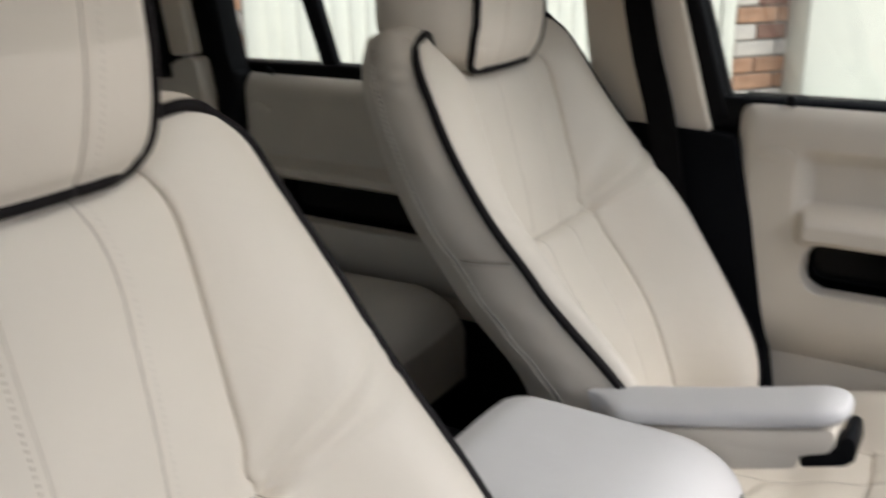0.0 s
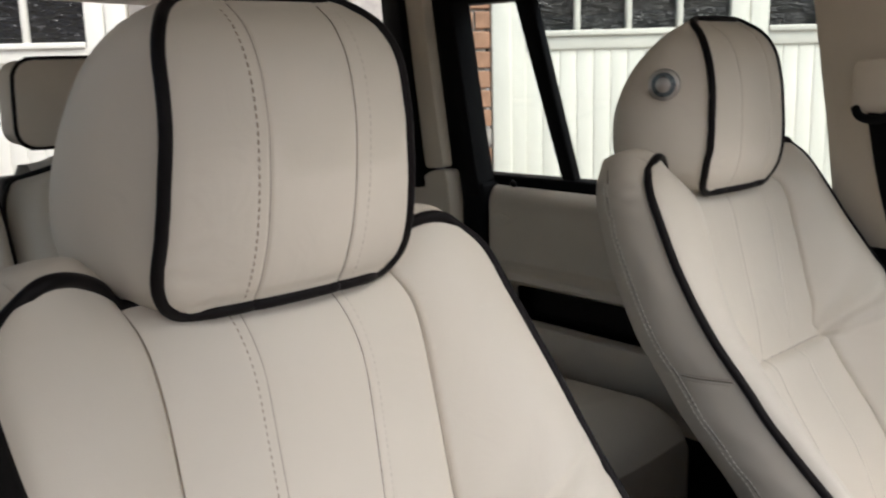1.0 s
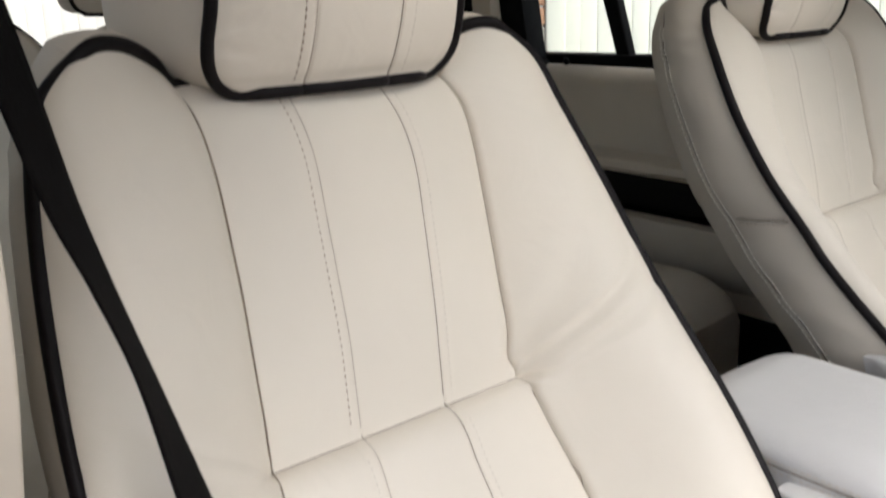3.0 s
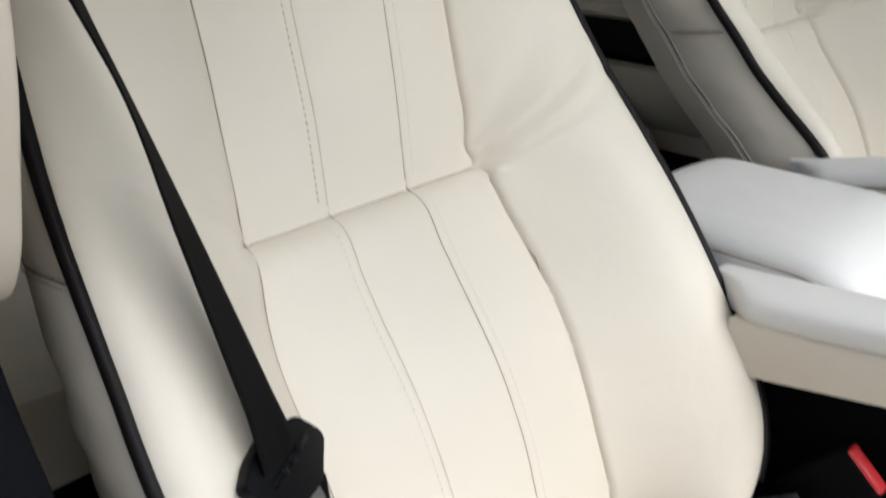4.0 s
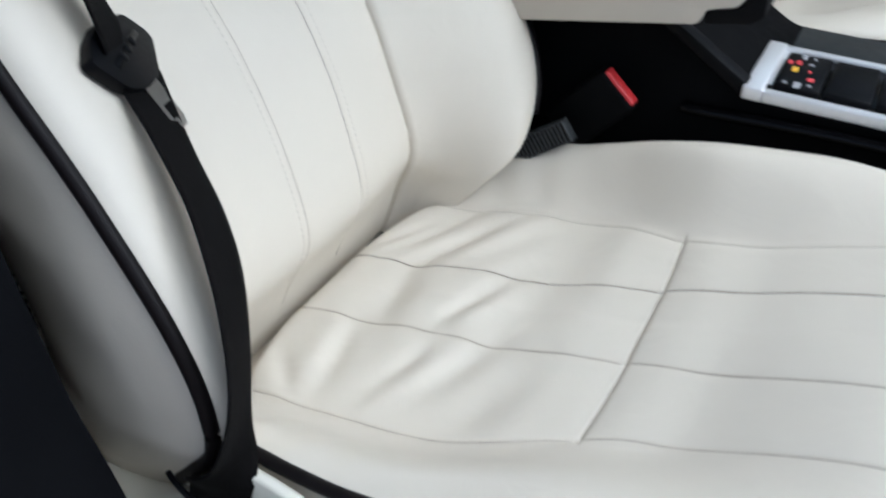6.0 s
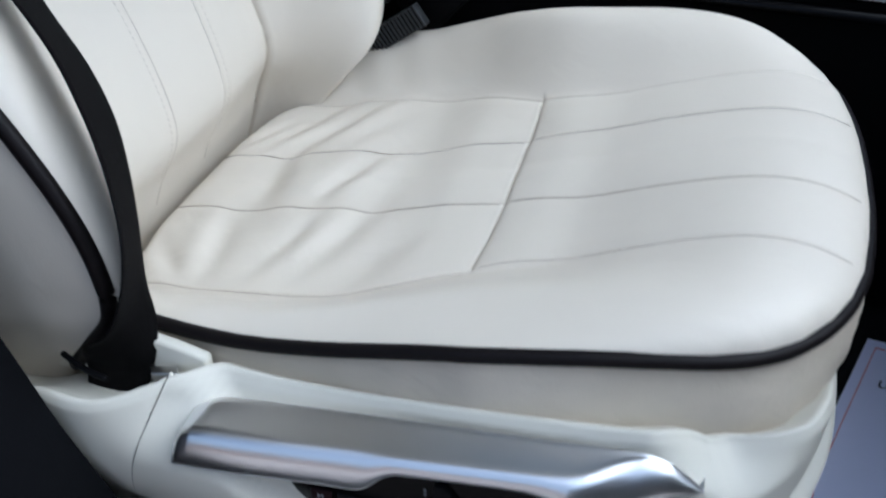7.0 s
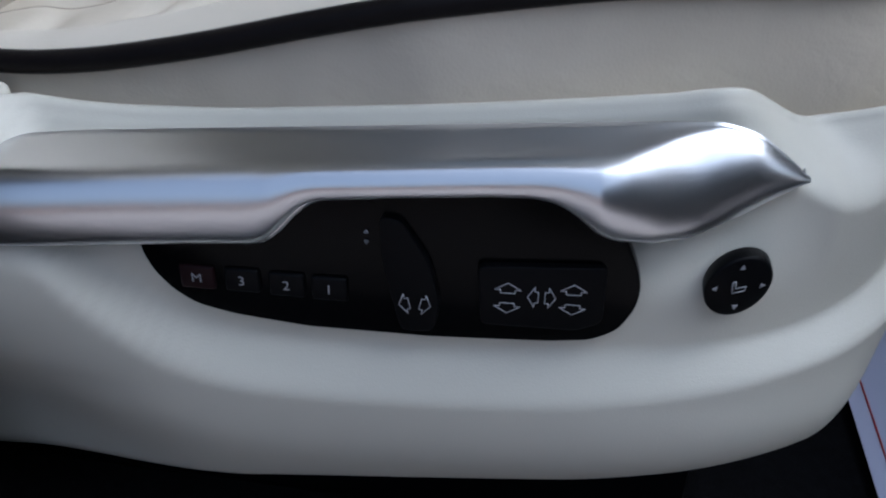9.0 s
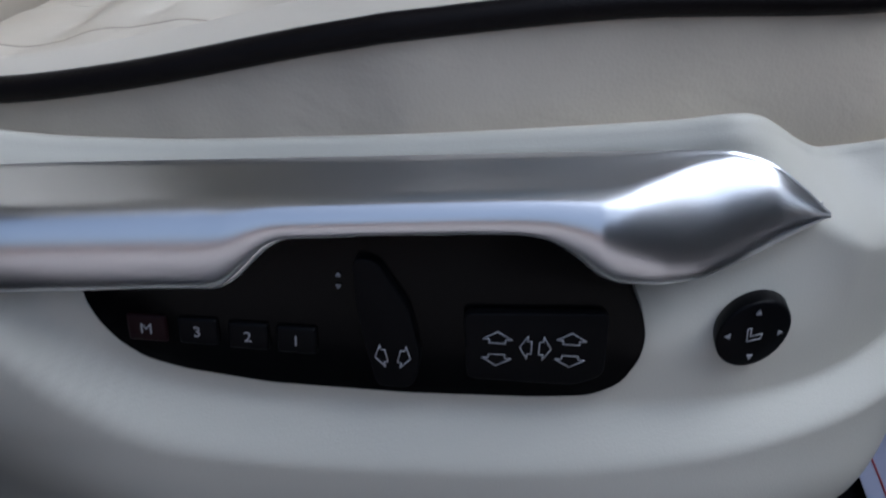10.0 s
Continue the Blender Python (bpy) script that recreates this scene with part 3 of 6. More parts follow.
def cushion_surface(u, w, relief=True):
    """Points on the top of the cushion; u across from -1 to 1, w from the backrest (0) to the front piping (1)."""
    u, w = np.broadcast_arrays(np.asarray(u, float), np.asarray(w, float))
    fx = front_x(u)
    x = -0.04 + (fx + 0.04) * w
    y = u * smooth_tab(HALF_X, x)
    a = np.abs(y)
    inner, outer = cushion_seams(w)
    top = smooth_tab(CUSH_X, x)
    top = top - 0.012 * smoothstep(-0.01, 0.11, -y) * smoothstep(0.02, 0.2, x) * (1 - smoothstep(0.36, 0.5, x))
    bolster = np.where(y < 0, smooth_tab(DOOR_BOLSTER_X, x), smooth_tab(BOLSTER_X, x))
    top = top + (bolster - top) * smoothstep(0.0, 0.085, a - outer)
    # the rear edge rolls down into the gap under the backrest
    top = top - (0.034 + 0.010 * smoothstep(0.13, 0.21, a)) * (1 - smoothstep(-0.024, 0.004, x - 0.02 * smoothstep(0.06, 0.17, a) - 0.045 * smoothstep(0.14, 0.22, a)))
    side = (1 - np.abs(u)) * 0.262
    fore = (1 - w) * (fx + 0.04)
    rs, rf = np.clip(side / 0.075, 0, 1), np.clip(fore / 0.085, 0, 1)
    k = np.sqrt(np.clip(1 - (1 - rs) ** 2.2, 0, 1)) * np.sqrt(np.clip(1 - (1 - rf) ** 2.2, 0, 1))
    zp = smooth_tab(PIPE_X, x)
    z = zp + (top - zp) * k
    if relief:
        edge = smoothstep(0.0, 0.02, fore) * smoothstep(-0.01, 0.02, x)
        g = groove(a - inner, 0.0013, 0.0016 * np.where(y > 0, 1.0, 0.5)) + groove(a - inner, 0.007, 0.0008) + groove(a - outer, 0.0014, 0.0016) + groove(a - outer, 0.010, 0.0012)
        inside = 1 - smoothstep(0.0, 0.012, a - outer)
        cx = -0.04 + (fx + 0.04) * CROSS_W
        g = g + inside * (groove(x - cx, 0.0016, 0.0018) + groove(x - cx + 0.004, 0.008, 0.0018) + 0.0030 * np.exp(-((x - cx - 0.03) / 0.028) ** 2))
        # worn diagonal folds in the rear panels: start, end, depth and width of each valley
        for p0, p1, dep, wid in FOLDS:
            gap, t = line_gap(x, y, p0, p1)
            off = ((y - p0[1]) * (p1[0] - p0[0]) - (x - p0[0]) * (p1[1] - p0[1])) / math.hypot(p1[0] - p0[0], p1[1] - p0[1])
            ends = np.exp(-(np.maximum(0, gap - np.abs(off)) / 0.02) ** 2) * (0.35 + 0.65 * np.sin(np.pi * np.clip(t, 0.05, 0.95)))
            g = g + inside * ends * (groove(off, wid * 1.6, dep * 0.9) - groove(off + wid * 2.8, wid * 2.2, dep * 0.6))
        g = g + inside * (x < cx) * 0.0030 * (np.sin(2 * np.pi * x / 0.13 + 1.2) * (0.4 + 0.6 * np.sin(9 * y + 1))) * smoothstep(0.0, 0.06, cx - x)
        g = g - inside * 0.0016 * np.sin(np.clip(a / inner, 0, 1) * np.pi + np.pi)
        bol = smoothstep(0.0, 0.02, a - outer) * np.exp(-((x - 0.09) / 0.08) ** 2)
        g = g + bol * 0.0010 * np.sin(2 * np.pi * (x + 0.5 * a) / 0.05)
        g = g + 0.0010 * np.sin(19 * x + 9 * y) * np.sin(14 * y + 1.0)
        z = z + g * edge
    return np.stack([x, y + SY, z], -1)


def cushion(seat):
    w = np.concatenate([CROSS_W * (1 - (1 - np.linspace(0, 1, 110)) ** 1.25), CROSS_W + (1 - CROSS_W) * gather(90)[1:]])
    inner, outer = cushion_seams(w)
    half = smooth_tab(HALF_X, -0.04 + 0.61 * w)
    one = np.ones_like(w)
    stops = [-one, -outer / half, -inner / half, inner / half, outer / half, one]
    cols, region_u = [], []
    for k, n in enumerate((52, 36, 38, 36, 52)):
        t = gather(n)
        for j in range(n if k < 4 else n + 1):
            cols.append(stops[k] + (stops[k + 1] - stops[k]) * t[j])
        region_u += [k] * n
    U = np.array(cols).T
    P = cushion_surface(U, np.repeat(w[:, None], U.shape[1], 1))
    col = np.array(region_u)[None, :]
    low = (np.arange(len(w) - 1) < 109)[:, None]
    region = np.where(col == 0, 10, np.where(col == 4, 11, col - 1 + 3 * ~low)) + 0 * low
    for r, data in pieces(P, region, flip=False).items():
        part("cushion_bolster" if r >= 10 else "cushion_panel", data, LEATHER, seat)
    # outline from the rear left round the front to the rear right
    side = np.linspace(0.12, 1, 40)
    L = cushion_surface(np.full(40, -1.0), side, False)
    F = cushion_surface(np.linspace(-1, 1, 60)[1:-1], np.full(58, 1.0), False)
    R = cushion_surface(np.full(40, 1.0), side[::-1], False)
    O = np.vstack([L, F, R])
    k = np.linspace(0, 1, 14)
    centre = np.array([0.25, SY, 0])
    out = O - centre
    out[:, 2] = 0
    out /= np.linalg.norm(out, axis=1, keepdims=True)
    drop = 0.100
    skirt = O[:, None] + out[:, None] * (0.009 * smoothstep(0, 0.55, k) - 0.012 * k ** 3)[None, :, None]
    # soft slanting puckers in the stretched leather
    run = np.concatenate([[0], np.cumsum(np.linalg.norm(np.diff(O[:, :2], axis=0), axis=1))])[:, None]
    pucker = 0.0011 * np.sin(2 * np.pi * (run / 0.047 + 0.9 * k)) * np.sin(2 * np.pi * run / 0.31 + 1.0) + 0.0008 * np.sin(2 * np.pi * (run / 0.029 - 1.3 * k) + 2 * np.sin(run * 21))
    skirt += out[:, None] * (pucker * np.sin(np.pi * k) ** 0.7)[..., None]
    skirt[..., 2] -= drop * k
    n = np.sin(46 * skirt[..., 0] + 25 * skirt[..., 1] + 14 * skirt[..., 2] + 1.5 * np.sin(17 * skirt[..., 0])) * np.sin(19 * skirt[..., 0] + 30 * skirt[..., 2])
    skirt = skirt + out[:, None] * (0.0020 * n * np.sin(np.pi * k))[..., None]
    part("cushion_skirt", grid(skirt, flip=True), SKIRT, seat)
    part("piping", tube(O[::2], 0.0052, 10, dense=5), PIPING, seat, "dark brown leather piping")
    ww = np.linspace(0.06, 0.985, 90)
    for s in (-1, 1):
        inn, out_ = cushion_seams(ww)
        # here too the console side gets the darker painted seam shade
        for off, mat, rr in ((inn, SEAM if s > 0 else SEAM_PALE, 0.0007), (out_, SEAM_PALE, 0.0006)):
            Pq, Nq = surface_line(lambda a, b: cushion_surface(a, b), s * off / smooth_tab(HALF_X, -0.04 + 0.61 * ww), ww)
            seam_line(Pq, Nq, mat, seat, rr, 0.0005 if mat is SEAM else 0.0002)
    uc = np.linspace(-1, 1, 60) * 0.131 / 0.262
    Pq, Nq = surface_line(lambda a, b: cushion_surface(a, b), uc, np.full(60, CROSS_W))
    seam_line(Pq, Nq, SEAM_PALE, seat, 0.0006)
    for s in (-1, 1):
        for off in (0.0065,):
            for w0, w1 in ((0.12, 0.55), (0.60, 0.93)):
                ww = np.linspace(w0, w1, 60)
                x = -0.04 + 0.61 * ww
                uu = s * (cushion_seams(ww)[0] + 0.002 + off) / smooth_tab(HALF_X, x)
                Pq, Nq = surface_line(lambda a, b: cushion_surface(a, b), uu, ww)
                o = part("stitching", stitch_row(Pq, Nq, 0.0062, 0.0036), THREAD, seat)
                o["kind"] = "stuff"


# ---- headrest ----
HEAD_H = 0.234
HEAD_FRONT = [(0, -0.230), (0.006, -0.223), (0.022, -0.214), (0.05, -0.204), (0.09, -0.197), (0.14, -0.194), (0.18, -0.199), (0.205, -0.210), (0.222, -0.225), (0.234, -0.250)]
HEAD_BACK = [(0, -0.350), (0.006, -0.366), (0.025, -0.380), (0.06, -0.384), (0.10, -0.377), (0.14, -0.362), (0.17, -0.344), (0.195, -0.320), (0.215, -0.297), (0.228, -0.276), (0.234, -0.256)]


def head_shape(zb, cy, wide=1.0, tip=0.0):
    """The headrest over zb, its middle at y = cy: heights, face function, seam lines, front grid, panel columns, and the grid of cheeks and back."""
    rise = HEAD_H * gather(72)
    xf = sum(np.interp(rise + e, *zip(*HEAD_FRONT)) for e in (-0.008, 0, 0.008)) / 3
    xb = sum(np.interp(rise + e, *zip(*HEAD_BACK)) for e in (-0.008, 0, 0.008)) / 3
    pitch = tip * np.interp(rise, (0, 0.03, 0.061, 0.098, 0.136, 0.173, 0.204, 0.225, 0.234), (0.0145, 0.013, 0.009, 0.003, -0.002, -0.005, -0.007, -0.010, -0.012))
    xf, xb = xf + pitch, xb + np.where(pitch > 0, pitch, 0.4 * pitch)
    lo, hi = np.clip(1 - rise / 0.034, 0, 1), np.clip((rise - 0.174) / 0.060, 0, 1)
    hw = 0.1165 - 0.010 * smoothstep(0.02, 0.19, rise) - 0.030 * (1 - np.sqrt(1 - 0.999 * lo ** 2)) - 0.048 * (1 - np.sqrt(1 - 0.999 * hi ** 2.2))

    hw = hw * wide

    def seams(r):
        return -0.034 - 0.004 * ((r - 0.13) / 0.12) ** 2, 0.047 - 0.004 * ((r - 0.13) / 0.12) ** 2

    def face(y, r):
        """Front surface at the offset y from the middle and the rise r."""
        w = np.interp(r, rise, hw)
        a, b = seams(r)
        x = np.interp(r, rise, xf) - 0.013 * (y / 0.1135) ** 2 - 0.004 * np.clip((np.abs(y) - w + 0.014) / 0.014, 0, 1) ** 2
        x = x + groove(y - a, 0.0014, 0.0016) + groove(y - a, 0.007, 0.0009) + groove(y - b, 0.0014, 0.0020) + groove(y - b, 0.007, 0.0010)
        # small gathers beside the piping's lower corner
        for r0, dep, k in ((0.047, 0.0026, 0.30), (0.036, 0.0020, -0.15), (0.105, 0.0010, 0.1)):
            x = x + np.exp(-((y + w - 0.012) / 0.020) ** 2) * groove(r - r0 - k * (y + w), 0.0035, dep)
        return np.stack([x, y + cy, zb + r], -1)

    a, b = seams(rise)
    stops = [-hw, np.maximum(a, -hw * 0.6), np.minimum(b, hw * 0.7), hw]
    cols, region = [], []
    for k, n in enumerate((30, 34, 30)):
        t = gather(n)
        cols += [stops[k] + (stops[k + 1] - stops[k]) * t[j] for j in range(n if k < 2 else n + 1)]
        region += [k] * n
    Y = np.array(cols).T
    P = face(Y, np.repeat(rise[:, None], Y.shape[1], 1))
    # cheeks and back: a rounded box round the depth, from one edge of the face to the other
    q = np.linspace(0, np.pi, 61)[None, :]
    c, sn = np.cos(q), np.sin(q)
    edge = (P[:, 0, 0] + P[:, -1, 0])[:, None] / 2
    swell = np.clip(np.sin((rise / HEAD_H) ** 0.75 * np.pi), 0, 1)[:, None] ** 0.5 * 0.052 * np.sin(2 * np.where(q < np.pi / 2, q, np.pi - q)) ** 0.9
    R = np.stack([edge - (edge - xb[:, None]) * sn ** 0.85, cy - np.sign(c) * (np.abs(c) ** 0.5 * hw[:, None] + swell), zb + np.repeat(rise[:, None], 61, 1)], -1)
    R[:, 0], R[:, -1] = P[:, 0], P[:, -1]
    return rise, face, seams, P, region, R


def headrest(seat, zb, cy, wide=1.0, stitched=True, tip=0.0):
    """A pillow-like headrest: front of three panels inside the piping, domed cheeks and back."""
    rise, face, seams, P, region, R = head_shape(zb, cy, wide, tip)
    for data in pieces(P, np.repeat(np.array(region)[None, :], len(rise) - 1, 0)).values():
        part("headrest_panel", data, LEATHER, seat)
    part("headrest_cheek", grid(R, flip=True), LEATHER, seat)
    k = np.linspace(0, 1, 8)[:, None, None]
    for row, up in ((0, False), (-1, True)):
        near = P[row]
        far = np.stack([np.interp(near[:, 1], R[row, :, 1], R[row, :, 0]), near[:, 1], near[:, 2]], -1)
        cap = near[None] * (1 - k) + far[None] * k
        cap[..., 2] += (0.004 if up else -0.004) * np.sin(np.pi * k[..., 0])
        part("headrest_base" if not up else "headrest_crown", grid(cap, flip=not up), LEATHER_SIDE, seat)
    loop = np.vstack([P[::3, 0], P[-1, 6:-5:6], P[::-3, -1], P[0, -6:5:-6]])
    part("piping", tube(loop, 0.0052, 10, closed=True, dense=3, up=(1, 0, 0)), PIPING, seat, "dark brown leather piping")
    rr = np.linspace(0.004, HEAD_H - 0.006, 60)
    for s in (0, 1):
        ys = seams(rr)[s]
        Q = face(ys, rr)
        seam_line(Q, np.tile([1.0, 0, 0], (len(Q), 1)), SEAM if s else SEAM_PALE, seat, 0.0007, -0.0001)
        if not stitched:
            continue
        Q = face(ys + (0.013 if s else -0.0105), rr) + np.array([0.0002, 0, 0])
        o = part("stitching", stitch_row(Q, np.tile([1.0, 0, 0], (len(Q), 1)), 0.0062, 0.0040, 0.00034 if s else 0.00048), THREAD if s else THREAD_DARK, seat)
        o["kind"] = "stuff"
    for s in (-1, 1):
        part("headrest_post", tube([(-0.30, cy + s * 0.06, 1.36), (-0.294, cy + s * 0.06, zb + 0.01)], 0.006, 12), CHROME, seat)


# ---- seat base ----
def lower_frame(seat):
    """The dark frame and runners under the cushion."""
    part("seat_frame", box(-0.10, 0.46, SY - 0.225, SY + 0.225, 0.66, 0.745, 0.02), BLACK, seat)
    for s in (-1, 1):
        part("runner", box(-0.16, 0.48, SY + s * 0.2 - 0.03, SY + s * 0.2 + 0.03, FLOOR + 0.012, 0.67, 0.006), BLACK, seat)


driver = tagged(empty("front_seat", (0.15, SY, FLOOR)), "cream leather front car seat with dark brown piping", "car seat", "front seats")
backrest(driver)
cushion(driver)
headrest(driver, 1.433, 0.015)
lower_frame(driver)
# the passenger's seat is set a little differently: narrower at the piping, its lower bolster further forward, headrest down
OFF = Vector((-0.068, 0.818, 0.022))
NEAR_FORE, LEAN = 0.046, 0.016
WIDER = [0, -0.008, -0.008, -0.008, -0.008, -0.011, -0.008, 0, 0.005, 0.009, 0.012, 0.017]
AHEAD = [0, 0, 0, 0, 0, 0.005, 0.009, 0.001, -0.0095, -0.0125, -0.0173, -0.022]
SINK = [0, 0, 0, 0, 0, 0, 0, 0, 0.002, 0.006, 0.012, 0.016]
BACK = [(cx, cz - 1.5 * dz, o - 0.022 + dw, rx + 0.014 + dx, rz - dz, bu) for (cx, cz, o, rx, rz, bu), dw, dx, dz in zip(BACK, WIDER, AHEAD, SINK)]
passenger = tagged(empty("front_seat", (0.15, SY, FLOOR)), "cream leather front car seat beside the centre console", "car seat", "front seats")
backrest(passenger, 16, False)
cushion(passenger)
headrest(passenger, 1.406, -0.0105, 0.85, False, 1.0)
lower_frame(passenger)
passenger.location = passenger.location + Vector((OFF.x, OFF.y, 0))
for child in passenger.children:
    child.location.z += OFF.z if child.name.split(".")[0] not in ("runner",) else 0


# ---- the side valance of the driver's seat: trim, handle bar, switches ----
PLAN = [(-0.03, -0.296), (0.035, -0.303), (0.10, -0.308), (0.20, -0.309), (0.30, -0.306), (0.38, -0.302), (0.43, -0.298), (0.468, -0.290), (0.503, -0.273),
        (0.532, -0.247), (0.553, -0.211), (0.565, -0.165), (0.570, -0.090), (0.570, 0.02), (0.570, 0.12)]


def plan_at(q):
    return spline(PLAN, q)


def plan_y(x):
    q = np.linspace(0, 8.5, 400)
    P = plan_at(q)
    return np.interp(x, P[:, 0], P[:, 1])


def follow(bm, d=0.0):
    """Lays a part built at y = 0 onto the valance's side."""
    for v in bm.verts:
        v.co.y += float(plan_y(v.co.x)) - d
    return bm


def follow_data(data, d=0.0):
    V = np.array(data[0], float)
    V[:, 1] += plan_y(V[:, 0]) - d
    return V, data[1]


TRIM_TOP = [(-0.14, 0.790), (0.02, 0.806), (0.045, 0.820), (0.06, 0.8285), (0.09, 0.8265), (0.115, 0.829), (0.135, 0.834), (0.145, 0.841), (0.16, 0.8402), (0.20, 0.8368), (0.226, 0.8380), (0.262, 0.8398), (0.292, 0.8430), (0.353, 0.8496), (0.411, 0.8574),
            (0.440, 0.8614), (0.452, 0.8645), (0.462, 0.8648), (0.469, 0.8630), (0.476, 0.8598), (0.490, 0.8525), (0.500, 0.8470), (0.510, 0.8443), (0.520, 0.8445), (0.530, 0.8475), (0.540, 0.8505), (0.553, 0.8505), (0.562, 0.845), (0.568, 0.834), (0.570, 0.820)]
TRIM_LOW = [(-0.14, 0.583), (0.02, 0.596), (0.15, 0.614), (0.26, 0.643), (0.41, 0.668), (0.466, 0.682), (0.503, 0.690), (0.532, 0.699), (0.553, 0.714), (0.566, 0.722), (0.570, 0.726)]
LEDGE = [(-0.14, 0.86), (0.150, 0.86), (0.185, 0.815), (0.200, 0.795), (0.213, 0.775), (0.225, 0.760), (0.248, 0.749), (0.30, 0.746), (0.36, 0.749), (0.40, 0.752), (0.44, 0.757), (0.468, 0.761),
         (0.503, 0.767), (0.532, 0.774), (0.553, 0.784), (0.570, 0.80)]


def valance(seat):
    h = np.linspace(0, 1, 90)
    def soft(a):
        return np.apply_along_axis(lambda r: np.convolve(np.pad(r, 3, mode="edge"), np.ones(7) / 7, "valid"), 0, a)
    joint = 1.98 + 0.50 * h ** 1.6
    q = np.stack([np.concatenate([np.linspace(0, jq, 40), np.linspace(jq, 14, 190)]) for jq in joint], 1)
    S = plan_at(q)
    T = plan_at(np.clip(q + 0.02, 0, 14)) - plan_at(np.clip(q - 0.02, 0, 14))
    T /= np.linalg.norm(T, axis=-1, keepdims=True)
    N = np.stack([T[..., 1], -T[..., 0]], -1)
    x = S[..., 0]
    zt, zb, led = soft(tab(TRIM_TOP, x)), soft(tab(TRIM_LOW, x)), soft(soft(soft(tab(LEDGE, x))))
    Z = zb + (zt - zb) * h
    gap = led - Z
    fine = 1 - 0.55 * smoothstep(0.40, 0.50, x)
    d = 0.015 * smoothstep(-0.012, 0.010, gap / fine)
    d = d + 0.006 * smoothstep(0, 0.05, gap) * np.sin(np.clip((Z - zb) / 0.10, 0, 1) * np.pi)
    d = d - 0.024 * smoothstep(0.0, 0.09, 0.742 - Z)
    d = d - 0.022 * (1 - smoothstep(0, 0.034, Z - zb)) ** 1.5
    d = d - 0.050 * smoothstep(0.50, 0.57, x) * (1 - smoothstep(0, 0.10, Z - zb)) ** 1.3
    # above the switches the cover leans in towards the cushion
    lean = np.clip(-0.2745 - S[..., 1], 0, 1) * smoothstep(0.09, 0.17, x)
    d = d - lean * smoothstep(0.785, 0.838, Z)
    # in front of the bar the top slopes inwards to the cushion
    d = d - 0.028 * smoothstep(0.452, 0.503, x) * (1 - smoothstep(0.512, 0.552, x)) * smoothstep(-0.026, 0.0, Z - zt)
    # the rear end is undercut
    d = d - 0.030 * (1 - smoothstep(0.12, 0.27, x)) * smoothstep(0.0, 0.11, 0.780 - Z)
    d = d - 0.0035 * (1 - smoothstep(0, 0.008, zt - Z)) ** 1.6
    P = np.stack([S[..., 0] + N[..., 0] * d, S[..., 1] + N[..., 1] * d, Z], -1)
    n = N[:, -1]
    rim = [P[:, -1] + np.stack([-n[:, 0] * a, -n[:, 1] * a, np.full(len(n), b)], -1) for a, b in ((0.0025, 0.0003), (0.006, -0.003), (0.020, -0.016), (0.060, -0.035))]
    P = np.concatenate([P, np.stack(rim, 1)], 1)
    cut = 39
    thing = part("side_valance", grid(P[cut + 1:], flip=False), TRIM, seat, "cream moulded plastic seat side cover")
    lip = P[cut + 1].copy()
    lip2 = lip + np.array([-0.0012, 0.004, 0])
    part("rolled_edge", grid(np.stack([lip2, lip], 0), flip=False), TRIM, thing)
    rear = P[:cut + 1].copy()
    rear[-1] = P[cut + 1] + np.array([-0.0010, 0.0008, 0])
    part("rear_cover", grid(rear, flip=False), TRIM, thing, "cream plastic cover round the belt slot")
    return thing


